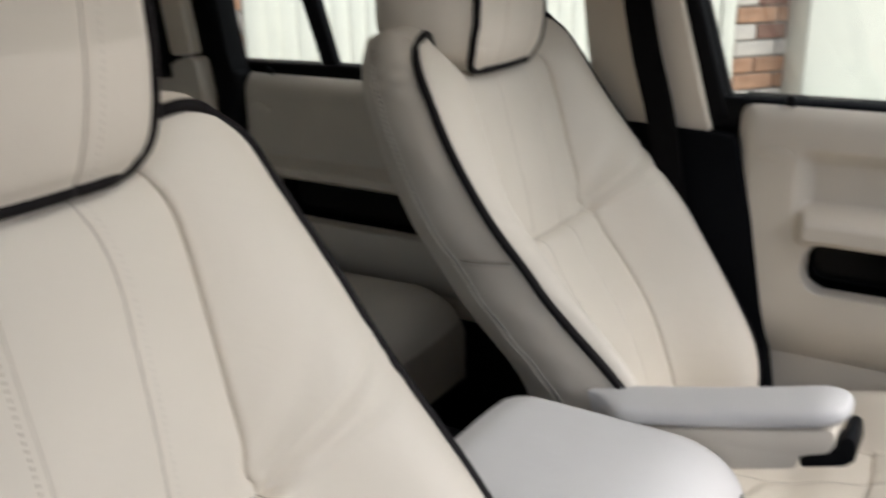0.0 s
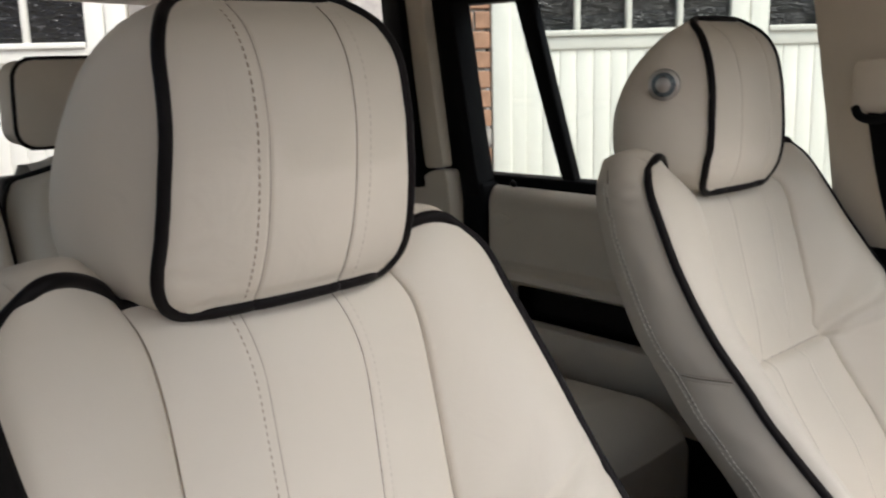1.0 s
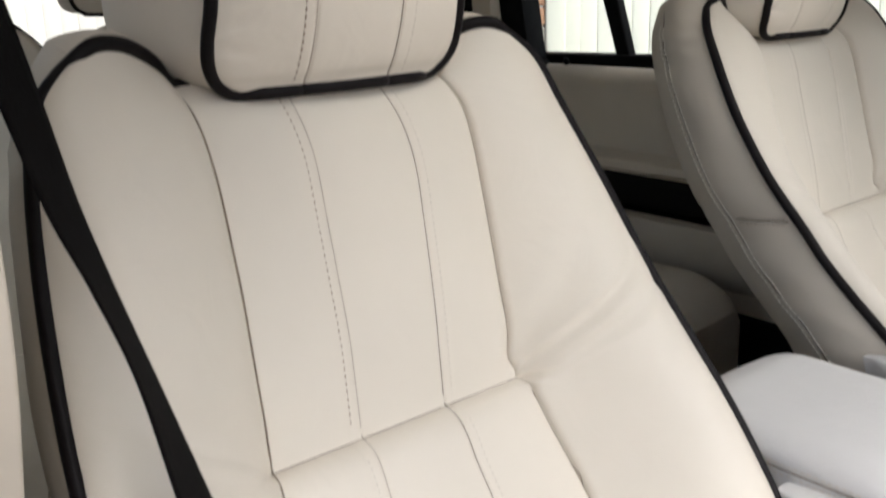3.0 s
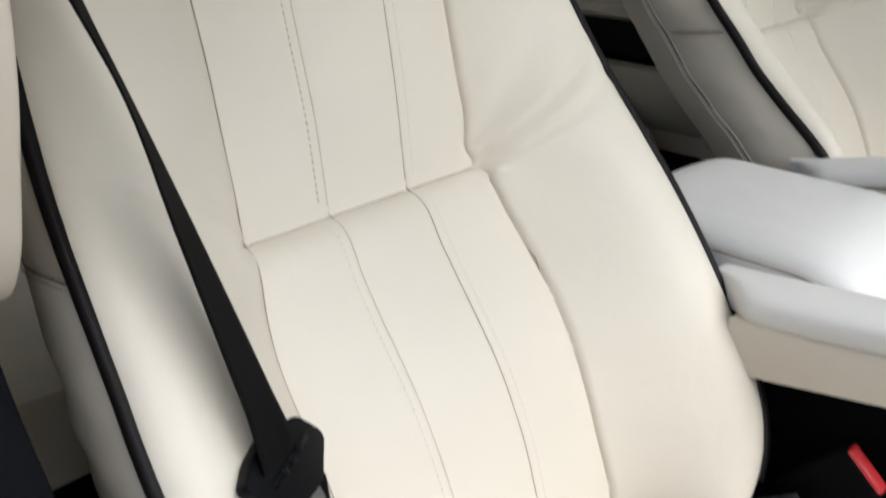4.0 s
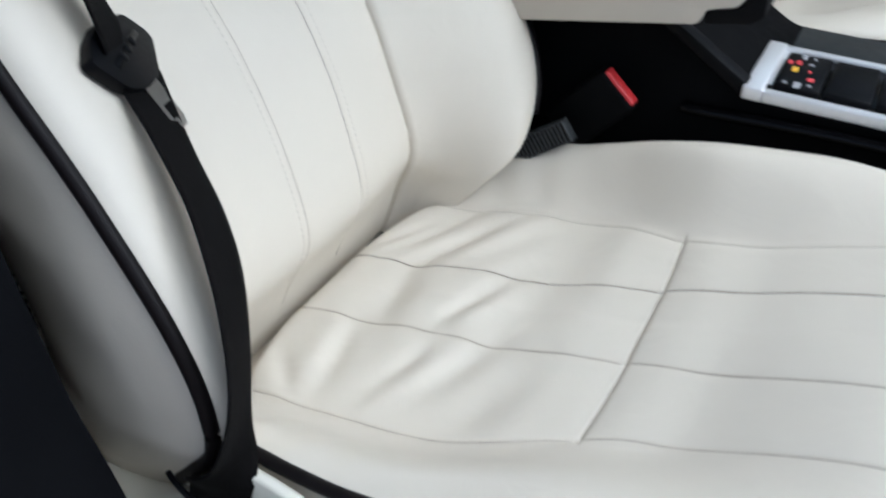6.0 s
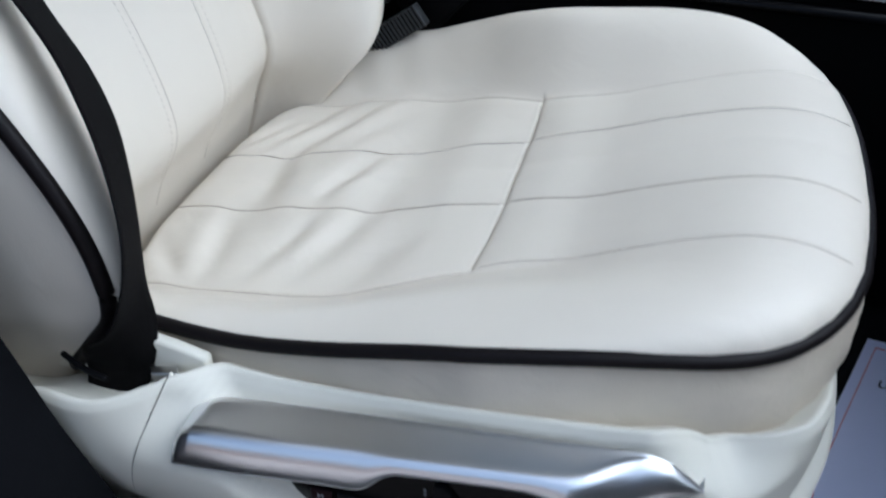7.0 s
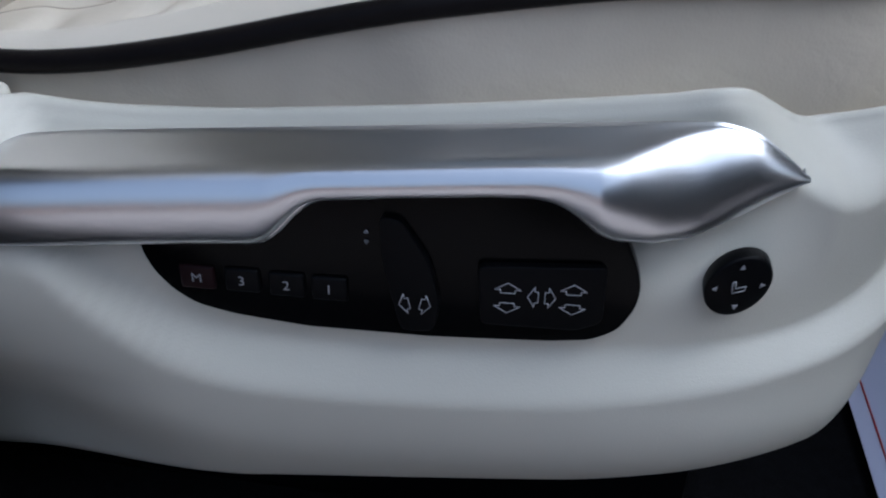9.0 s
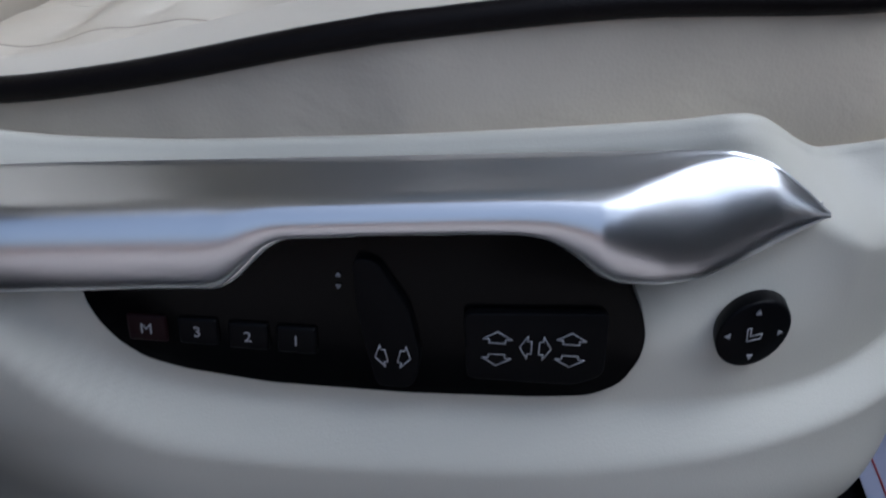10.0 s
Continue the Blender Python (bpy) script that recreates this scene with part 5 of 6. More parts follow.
dn_pts = [(0.000, -0.196, 1.086), (0.020, -0.205, 1.070), (0.045, -0.216, 1.050), (0.080, -0.232, 1.020), (0.108, -0.252, 0.984), (0.124, -0.271, 0.934), (0.122, -0.283, 0.886), (0.107, -0.284, 0.846), (0.097, -0.280, 0.820), (0.095, -0.284, 0.800)]
dn_dir = [(0.21, 0.80, -0.56), (0.10, 0.79, -0.60), (-0.07, 0.80, -0.59), (-0.21, 0.85, -0.48), (-0.36, 0.91, -0.18), (-0.38, 0.92, -0.02), (-0.10, 0.95, -0.17), (0.75, 0.45, -0.10), (0.98, 0.05, 0.10), (0.98, 0.05, 0.10)]
part("webbing", ribbon(dn_pts, dn_dir, 0.046), WEB, belt)
# latch plate: black moulded body with a slot, steel tongue pointing down and forward
cc = Vector((-0.111, 0.868, -0.483)).normalized()
nn = Vector((0.723, 0.404, 0.560))
nn = (nn - cc * nn.dot(cc)).normalized()
ax = nn.cross(cc)
tl = Matrix(((cc.x, ax.x, nn.x, 0.0003), (cc.y, ax.y, nn.y, -0.2052), (cc.z, ax.z, nn.z, 1.0991), (0, 0, 0, 1)))
body = [(0.0186, 0.0300), (0.0380, 0.0210), (0.0415, 0.0155), (0.0295, -0.0130), (0.0085, -0.0256), (-0.0133, -0.0280), (-0.0340, -0.0170), (-0.0372, -0.0125), (-0.0284, 0.0030), (-0.0134, 0.0170)]
latch_plate = part("latch_plate", moved(prism(rounded(body, 0.006, 4), -0.006, 0.003, axis="z", bevel=0.0025), tl), BUTTON, belt, "black moulded latch plate")
slope = tl @ Matrix.Rotation(radians(38.5), 4, "Z")
part("slot", moved(box(-0.020, 0.030, -0.0040, 0.0010, 0.0025, 0.0036, 0.0004), slope), GLOSS, latch_plate)
for k in (-0.006, 0.005, 0.016):
    part("guide", moved(box(k - 0.0022, k + 0.0022, -0.0052, 0.0012, 0.0025, 0.0046, 0.0008), slope), BUTTON, latch_plate)
tongue = [(-0.0105, 0.0), (0.0105, 0.0), (0.0105, 0.030), (0.0065, 0.0365), (-0.0065, 0.0365), (-0.0105, 0.030)]
bmt = bmesh.new()
outer_v = [bmt.verts.new((a, b, 0.001)) for a, b in tongue]
hole = [(-0.0055, 0.018), (0.0055, 0.018), (0.0055, 0.029), (-0.0055, 0.029)]
hole_v = [bmt.verts.new((a, b, 0.001)) for a, b in hole]
for quad in ((0, 1, 7, 6), (1, 2, 8, 7), (2, 3, 4, 9), (2, 9, 8), (4, 5, 9), (5, 0, 6, 9)):
    bmt.faces.new([(outer_v + hole_v)[i] for i in quad])
bmesh.ops.solidify(bmt, geom=bmt.faces[:], thickness=0.0025)
bmesh.ops.recalc_face_normals(bmt, faces=bmt.faces[:])
part("tongue", moved(bmt, tl @ Matrix.Translation((0.0180, -0.0165, -0.0015)) @ Matrix.Rotation(radians(-152.5), 4, "Z")), STEEL, latch_plate, "bright steel tongue", smooth=False)
ring = part("guide_ring", tube([(-0.165, -0.302, 1.612), (-0.128, -0.308, 1.622), (-0.090, -0.302, 1.612)], 0.008, 10, dense=6), BLACK, belt, "black belt guide")


# ---- the car's shell ----
def structure(ob):
    ob["kind"] = "structure"
    return ob


CY = 0.412
structure(part("floor", box(-2.35, 1.75, -0.40, 1.22, 0.50, FLOOR, 0.0), CARPET))
structure(part("door_sill", box(-0.55, 1.45, -0.475, -0.402, 0.47, 0.60, 0.02), BODY))
structure(part("sill_trim", box(-0.05, 1.40, -0.398, -0.352, FLOOR + 0.001, 0.612, 0.012), BLACK))


for side, name in ((-1, "pillar_right"), (1, "pillar_left")):
    a, b = (1.084, 1.172) if side > 0 else (-0.418, -0.340)
    thing = tagged(empty(name, (-0.14, (a + b) / 2, FLOOR)), "car door pillar with beige upper trim and black lower cover", "car pillar", kind="structure")
    if side < 0:
        part("upper_trim", prism(rounded([(-0.30, 1.205), (-0.085, 1.212), (-0.052, 1.250), (-0.010, 1.350), (0.001, 1.420), (-0.007, 1.480), (-0.060, 1.60), (-0.12, 1.74), (-0.32, 1.74)], 0.03, 4), -0.462, -0.307, bevel=0.018, seg=4), PILLAR, thing, "beige pillar trim")
        part("lower_trim", prism(rounded([(-0.29, 0.57), (0.146, 0.57), (0.138, 0.690), (0.124, 0.735), (0.086, 0.815), (0.064, 0.881), (0.044, 0.926), (0.022, 1.023), (-0.002, 1.131), (-0.036, 1.180), (-0.050, 1.214), (-0.29, 1.214)], 0.02, 4), -0.470, -0.330, bevel=0.010, seg=3), NAVY, thing, "black lower pillar cover")
        continue
    part("upper_trim", prism(rounded([(-0.262, 1.305), (-0.068, 1.298), (-0.128, 1.50), (-0.202, 1.74), (-0.33, 1.74), (-0.29, 1.50)], 0.012, 3), a, b, bevel=0.008), PILLAR, thing, "beige pillar trim")
    part("lower_trim", prism(rounded([(-0.29, 0.57), (0.085, 0.57), (0.075, 0.80), (0.040, 1.00), (0.006, 1.18), (-0.025, 1.300), (-0.275, 1.310), (-0.29, 1.0)], 0.015, 3), a - 0.012, b, bevel=0.01), NAVY, thing, "black lower pillar cover")
    yy1 = a + 0.05
    part("door_seal", tube([(0.105, yy1 - 0.004, 0.58), (0.098, yy1 - 0.004, 0.80), (0.064, yy1 - 0.004, 1.00), (0.000, yy1 - 0.004, 1.18), (-0.058, yy1 - 0.004, 1.33), (-0.114, yy1 - 0.004, 1.50), (-0.190, yy1 - 0.004, 1.74)], 0.016, 10, dense=6), BLACK, thing)
pb = tagged(empty("passenger_belt", (-0.16, 1.07, 1.2)), "black seat belt on the beige door pillar", "seat belt")
part("webbing", ribbon([(-0.193, 1.062, 1.524), (-0.184, 1.060, 1.48), (-0.166, 1.057, 1.41), (-0.140, 1.054, 1.325), (-0.114, 1.050, 1.20), (-0.09, 1.05, 1.0), (-0.08, 1.05, 0.75)], [(1, 0.15, 0.2)] * 7, 0.045), WEB, pb)
part("guide_cover", prism(rounded([(-0.238, 1.524), (-0.182, 1.518), (-0.163, 1.548), (-0.172, 1.602), (-0.238, 1.600)], 0.015, 4), 1.052, 1.088, bevel=0.008), PILLAR, pb, "beige belt guide cover")
part("guide_ring", tube([(-0.232, 1.054, 1.528), (-0.221, 1.047, 1.515), (-0.195, 1.043, 1.511), (-0.172, 1.045, 1.522), (-0.162, 1.054, 1.546)], 0.007, 10, dense=6), BLACK, pb, "black belt guide")
# the roof has a glass sunroof over the front seats
SUN_X, SUN_Y = (-0.02, 0.40), (-0.01, 0.834)


def roof_shell(lower, upper, x0, x1):
    """A curved shell between two cross-sections in y, z, with the sunroof's opening."""
    def z_at(line, y):
        return float(np.interp(y, [p[0] for p in line], [p[1] for p in line]))
    bm = bmesh.new()
    ya, yb = lower[0][0], lower[-1][0]
    for xs, xe, ys, ye in ((x0, SUN_X[0], ya, yb), (SUN_X[1], x1, ya, yb), (SUN_X[0], SUN_X[1], ya, SUN_Y[0]), (SUN_X[0], SUN_X[1], SUN_Y[1], yb)):
        ring = sorted({ys, ye, *(p[0] for p in lower if ys < p[0] < ye)})
        out = [(y, z_at(lower, y)) for y in ring] + [(y, z_at(upper, y)) for y in ring[::-1]]
        lo = [bm.verts.new((xs, *p)) for p in out]
        hi = [bm.verts.new((xe, *p)) for p in out]
        bm.faces.new(lo)
        bm.faces.new(hi[::-1])
        for i in range(len(out)):
            bm.faces.new((lo[i], hi[i], hi[(i + 1) % len(out)], lo[(i + 1) % len(out)]))
    bmesh.ops.recalc_face_normals(bm, faces=bm.faces[:])
    return bm


structure(part("headliner", roof_shell([(-0.30, 1.775), (-0.22, 1.795), (CY, 1.815), (1.04, 1.795), (1.12, 1.775)], [(-0.30, 1.80), (-0.22, 1.822), (CY, 1.845), (1.04, 1.822), (1.12, 1.80)], -2.3, 0.62), HEADLINER, smooth=False))
structure(part("roof", roof_shell([(-0.35, 1.805), (-0.24, 1.835), (CY, 1.865), (1.06, 1.835), (1.17, 1.805)], [(-0.35, 1.825), (-0.24, 1.865), (CY, 1.89), (1.06, 1.865), (1.17, 1.825)], -2.35, 0.66), BODY, smooth=False))
sunroof = structure(part("sunroof", box(SUN_X[0], SUN_X[1], SUN_Y[0], SUN_Y[1], 1.872, 1.878), TINTED, smooth=False))
sunroof.visible_shadow = False


def door_card(name, x0, x1, top, turn, recess, ledge, pocket, yi, label):
    """Inner side of a door as one moulded relief: padded top roll, recess, armrest ledge and dark pull pocket; turn is where it curves under."""
    d = tagged(empty(name, ((x0 + x1) / 2, yi, 0.6)), label, "car door")
    n, m = 330, 310
    xs = np.concatenate([np.linspace(x0, x0 + 0.30, n - 40), np.linspace(x0 + 0.30, x1, 41)[1:]])
    zs = np.linspace(0.86, top, m)
    gx, gz = np.meshgrid(xs, zs, indexing="ij")

    def zone(r, soft):
        xa, za, zb = r
        return smoothstep(xa - soft, xa + soft, gx) * smoothstep(za - soft, za + soft, gz) * (1 - smoothstep(zb - soft, zb + soft, gz))

    out = 0.022 * np.ones_like(gx)
    out = out - 0.024 * zone(recess, 0.016)
    out = out + 0.030 * zone(ledge, 0.011)
    edge = np.clip((x0 + 0.035 - gx) / 0.035, 0, 1)
    out = out - 0.030 * (1 - np.sqrt(1 - 0.99 * edge ** 2))
    lip = np.clip((gz - top + 0.045) / 0.045, 0, 1)
    out = out - 0.034 * (1 - np.sqrt(1 - 0.99 * lip ** 2))
    under = np.clip((turn + 0.05 - gz) / 0.10, 0, 1.6)
    out = out - 0.040 * under ** 2
    xa, za, zb = pocket
    r = 0.030
    qx, qz = xa + r - gx, np.abs(gz - (za + zb) / 2) - ((zb - za) / 2 - r)
    sd = np.hypot(np.maximum(qx, 0), np.maximum(qz, 0)) + np.minimum(np.maximum(qx, qz), 0) - r
    hole = 1 - smoothstep(-0.006, 0.004, sd)
    out = out - 0.055 * hole
    P = np.stack([gx, yi - out, gz], -1)
    mid = (hole[:-1, :-1] + hole[1:, 1:]) / 2
    for k, data in pieces(P, np.where(mid > 0.55, 1, 0), flip=True).items():
        part("pull_pocket" if k else "trim_panel", data, GLOSS if k else LEATHER_SIDE, d, "dark pull pocket" if k else "")
    part("lower_panel", box(x0 + 0.02, x1, yi + 0.012, yi + 0.055, 0.60, turn - 0.03, 0.02, 3), LEATHER_SIDE, d)
    part("map_pocket", box(x0 + 0.24, x1, yi - 0.035, yi + 0.011, 0.60, turn - 0.075, 0.02, 3), NAVY, d)
    part("outer_skin", box(x0 - 0.03, x1 + 0.03, yi + 0.075, yi + 0.11, 0.48, top - 0.005, 0.012), BODY, d)
    part("sill_seal", box(x0 - 0.01, x1 + 0.01, yi + 0.014, yi + 0.074, top - 0.010, top + 0.006, 0.003), BLACK, d)
    part("lock_pin", tube([(x0 + 0.075, yi + 0.004, top - 0.016), (x0 + 0.075, yi + 0.004, top + 0.006), (x0 + 0.070, yi - 0.002, top + 0.010)], 0.006, 8), BLACK, d)
    ov = [(x0 + 0.062 + 0.026 * math.cos(a), top - 0.070 + 0.012 * math.sin(a)) for a in np.linspace(0, 2 * math.pi, 28, endpoint=False)]
    part("badge", prism(ov, yi - 0.0245, yi - 0.018, bevel=0.001), LEATHER_SIDE, d, "oval embossed badge")
    return d


door_card("front_door", -0.028, 1.10, 1.348, 0.985, (0.078, 1.192, 1.276), (0.082, 1.148, 1.196), (0.092, 1.066, 1.142), 1.100, "cream trimmed front car door with dark pull pocket")
rear_door = door_card("rear_door", -1.060, -0.275, 1.338, 0.960, (-0.40, 1.19, 1.27), (-1.000, 1.132, 1.166), (-0.985, 1.040, 1.124), 1.085, "cream trimmed rear car door with dark pull pocket")


def window_frame(name, outline, y, w, label):
    """A glazed opening with a black surround along a closed outline in x, z."""
    d = tagged(empty(name, (outline[0][0], y, outline[0][1])), label, "car window", kind="structure")
    n = len(outline)
    for i in range(n):
        (xa, za), (xb, zb) = outline[i], outline[(i + 1) % n]
        v = Vector((xb - xa, zb - za)).normalized()
        p = Vector((-v.y, v.x)) * w / 2
        part("surround", prism([(xa + p.x - v.x * w * 0.3, za + p.y - v.y * w * 0.3), (xb + p.x + v.x * w * 0.3, zb + p.y + v.y * w * 0.3), (xb - p.x + v.x * w * 0.3, zb - p.y + v.y * w * 0.3), (xa - p.x - v.x * w * 0.3, za - p.y - v.y * w * 0.3)], y - 0.025 - 0.001 * i, y + 0.03 + 0.001 * i, bevel=0.006), BLACK, d)
    g = part("pane", prism(outline, y - 0.002, y + 0.002), GLASS, d, smooth=False)
    g.visible_shadow = False
    return d


wf = window_frame("window_1", [(-1.137, 1.335), (-0.225, 1.345), (-0.285, 1.76), (-1.207, 1.76)], 1.125, 0.045, "side window in a black frame")
part("divider", prism([(-0.858, 1.34), (-0.823, 1.34), (-0.959, 1.77), (-1.009, 1.77)], 1.108, 1.132, bevel=0.004), BLACK, wf, "black window divider bar")
window_frame("window_2", [(-0.074, 1.328), (1.02, 1.328), (0.42, 1.76), (-0.213, 1.76)], 1.130, 0.05, "front side window in a black frame")
# rear pillar: black seal, beige trim, then the open load space with its large windows
cp = tagged(empty("rear_pillar", (-1.16, 1.08, FLOOR)), "car rear pillar with beige trim beside the window", "car pillar", kind="structure")
part("upper_trim", prism(rounded([(-1.178, 1.375), (-1.118, 1.380), (-1.178, 1.77), (-1.235, 1.77)], 0.01, 3), 1.000, 1.030, bevel=0.008), PILLAR, cp)
part("window_seal", prism(rounded([(-1.150, 1.30), (-1.045, 1.32), (-1.060, 1.37), (-1.134, 1.77), (-1.22, 1.77)], 0.01, 3), 1.045, 1.100, bevel=0.008), BLACK, cp)
part("quarter_trim", prism(rounded([(-1.275, 1.33), (-1.182, 1.33), (-1.240, 1.77), (-1.300, 1.77)], 0.008, 3), 0.985, 1.04, bevel=0.006), BLACK, cp)
part("lower_trim", prism(rounded([(-1.30, 0.57), (-1.112, 0.57), (-1.100, 1.30), (-1.112, 1.374), (-1.160, 1.370), (-1.30, 1.30)], 0.012, 3), 1.002, 1.044, bevel=0.01), LEATHER_SIDE, cp)
structure(part("door_jamb", box(-1.30, -1.042, 1.046, 1.120, 0.57, 1.345, 0.01), BLACK))
structure(part("quarter_panel", box(-2.30, -1.22, 1.10, 1.18, 0.55, 1.36, 0.02), BODY))
structure(part("tailgate", box(-2.36, -2.28, -0.36, 1.18, 0.55, 1.33, 0.03), BODY))
structure(part("right_quarter_panel", box(-2.30, -1.15, -0.40, -0.34, 0.55, 1.36, 0.02), BODY))
structure(part("rear_right_door", box(-1.14, -0.30, -0.468, -0.335, 0.50, 1.335, 0.02), BODY))
structure(part("rear_right_trim", box(-1.14, -0.32, -0.333, -0.300, 0.58, 1.325, 0.015), LEATHER_SIDE))
# the driver's door stands wide open on its front hinges
dd = tagged(empty("driver_door", (1.08, -0.44, 0.5)), "open driver's door with dark inner trim panel", "car door")
swing = Matrix.Translation((1.08, -0.44, 0)) @ Matrix.Rotation(radians(70), 4, "Z")
part("door_shell", moved(box(-1.10, 0, -0.05, 0.045, 0.50, 1.24, 0.03), swing), BODY, dd)
part("door_trim", moved(box(-1.05, -0.04, 0.047, 0.085, 0.58, 1.23, 0.025), swing), CONSOLE_GREY, dd, "dark moulded trim")
part("armrest", moved(box(-0.80, -0.20, 0.086, 0.135, 0.90, 0.98, 0.02), swing), BLACK, dd)
part("window_frame", moved(box(-1.08, -1.01, -0.02, 0.02, 1.241, 1.72, 0.008), swing), BLACK, dd)
part("window_frame", moved(box(-1.08, -0.52, -0.018, 0.018, 1.722, 1.765, 0.008), swing), BLACK, dd)
part("window_frame", moved(prism([(-0.06, 1.242), (0.0, 1.242), (-0.47, 1.72), (-0.53, 1.72)], -0.018, 0.018, bevel=0.006), swing), BLACK, dd)
structure(part("firewall", box(1.10, 1.16, -0.36, 1.20, 0.50, 1.15, 0.03), BLACK))
structure(part("dashboard", prism(rounded([(0.80, 1.02), (0.95, 0.90), (1.42, 0.90), (1.42, 1.20), (0.90, 1.22), (0.80, 1.14)], 0.05, 5), -0.34, 1.16, bevel=0.01), BLACK))
for name, x0, x1 in (("window_right_rear", -1.165, -0.305), ("window_right_quarter", -2.205, -1.225)):
    structure(part(name, box(x0, x1, -0.352, -0.347, 1.337, 1.772), GLASS, smooth=False))
for x0 in (-1.22, -2.26):
    structure(part("roof_post", prism([(x0, 1.33), (x0 + 0.05, 1.33), (x0 + 0.05, 1.79), (x0, 1.79)], -0.37, -0.32, bevel=0.008), BLACK))
structure(part("roof_post", prism([(-2.26, 1.33), (-2.20, 1.33), (-2.12, 1.79), (-2.18, 1.79)], 1.10, 1.16, bevel=0.008), BLACK))
structure(part("windscreen_post", prism([(1.05, 1.15), (1.13, 1.15), (0.66, 1.80), (0.58, 1.80)], -0.36, -0.30, bevel=0.01), BLACK))
structure(part("windscreen_post", prism([(1.05, 1.15), (1.13, 1.15), (0.66, 1.80), (0.58, 1.80)], 1.11, 1.17, bevel=0.01), BLACK))


# ---- rear seats ----
def rear_seat(y0, y1, top, head, label):
    s = tagged(empty("rear_seat", (-1.2, (y0 + y1) / 2, FLOOR)), label, "car seat", "rear seats")
    ym, hw = (y0 + y1) / 2, (y1 - y0) / 2
    k = np.linspace(-1, 1, 45)
    rows = []
    for t in np.linspace(0, 1, 40):
        z = 0.92 + (top - 0.92) * t
        x = -1.10 - 0.22 * t
        e = np.clip((t - 0.75) / 0.25, 0, 1)
        w = hw * (1 - 0.30 * (1 - np.sqrt(1 - 0.999 * e ** 2.6)))
        bulge = 0.03 * (np.abs(k) ** 2) * (1 - np.abs(k) ** 10)
        edge = 0.05 * np.clip((np.abs(k) - 0.85) / 0.15, 0, 1) ** 2
        rows.append(np.stack([x + bulge - edge, ym + k * w, np.full(45, z) - 0.03 * e * np.abs(k) ** 3], -1))
    P = np.array(rows)
    rim = P[-1]
    over = [rim + np.array([-0.02, 0, 0.012]), rim + np.array([-0.07, 0, 0.010]), rim + np.array([-0.13, 0, -0.03])]
    part("backrest", grid(np.concatenate([P, np.array(over)], 0)), LEATHER_SIDE, s)
    part("back_board", box(-1.47, -1.40, y0 + 0.03, y1 - 0.03, 0.80, top - 0.04, 0.02), BLACK, s)
    line = np.vstack([P[4:, 0], P[-1, 2:-2:4] + np.array([0, 0, 0.004]), P[4:, -1][::-1]])
    part("piping", tube(line[::2], 0.0055, 8, dense=4), PIPING, s, "dark brown leather piping")
    cu, cv = np.meshgrid(np.linspace(0, 1, 50), np.linspace(-1, 1, 40), indexing="ij")
    fr = np.clip((cu - 0.86) / 0.14, 0, 1)
    sd = np.clip((np.abs(cv) - 0.86) / 0.14, 0, 1)
    cz = 0.965 - 0.045 * (1 - np.sqrt(1 - 0.99 * fr ** 2)) - 0.030 * (1 - np.sqrt(1 - 0.99 * sd ** 2)) + 0.02 * cu * (1 - fr)
    cz = cz - 0.012 * (1 - cv ** 2) - 0.003 * np.exp(-((cu - 0.70 - 0.12 * cv) / 0.018) ** 2) * (np.abs(cv) < 0.8) - 0.002 * np.exp(-((cu - 0.55 + 0.2 * cv) / 0.02) ** 2)
    top_p = np.stack([-1.16 + 0.68 * cu, ym + cv * (hw - 0.006), cz], -1)
    brim = np.concatenate([top_p[0], top_p[1:-1, -1], top_p[-1][::-1], top_p[1:-1, 0][::-1]])
    part("cushion", grid(top_p, flip=True), LEATHER, s)
    wall = np.stack([brim, brim * (1, 1, 0) + (0, 0, 0.80)], 0)
    part("cushion_side", grid(wall, wrap=True, flip=True), LEATHER_SIDE, s)
    part("base", box(-1.12, -0.52, y0 + 0.03, y1 - 0.03, FLOOR, 0.802, 0.01), BLACK, s)
    h0, h1, hz0, hz1 = head
    part("headrest", prism(rounded([(h0, hz0), (h1, hz0), (h1 - 0.006, hz1), (h0 + 0.006, hz1)], 0.040, 6), -1.40, -1.305, axis="x", bevel=0.02, seg=3), LEATHER_SIDE, s)
    loop = [(-1.313, a, b) for a, b in rounded([(h0, hz0), (h1, hz0), (h1 - 0.006, hz1), (h0 + 0.006, hz1)], 0.040, 4)]
    part("piping", tube(loop, 0.0055, 8, closed=True, dense=2, up=(1, 0, 0)), PIPING, s, "dark brown leather piping")
    part("post", tube([(-1.36, (h0 + h1) / 2, top - 0.04), (-1.36, (h0 + h1) / 2, hz0 + 0.02)], 0.008, 10), CHROME, s)
    return s


rear_seat(-0.298, 0.122, 1.490, (-0.215, 0.02, 1.515, 1.665), "cream leather rear seat with dark piping behind the driver")
rear_seat(0.128, 0.600, 1.462, (0.160, 0.40, 1.482, 1.636), "cream leather centre rear seat with dark piping")
rear_seat(0.606, 1.020, 1.490, (0.70, 0.93, 1.515, 1.665), "cream leather rear seat beside the far door")


# ---- the garage front beyond the car ----
GA = radians(51)
GF = Vector((-math.sin(GA), math.cos(GA), 0))      # from the car to the garage
GR = Vector((math.cos(GA), math.sin(GA), 0))       # along the garage front
GO = Vector((0.385, -0.377, 0)) + GF * 3.60
GM = Matrix(((GR.x, GF.x, 0, GO.x), (GR.y, GF.y, 0, GO.y), (0, 0, 1, 0), (0, 0, 0, 1)))


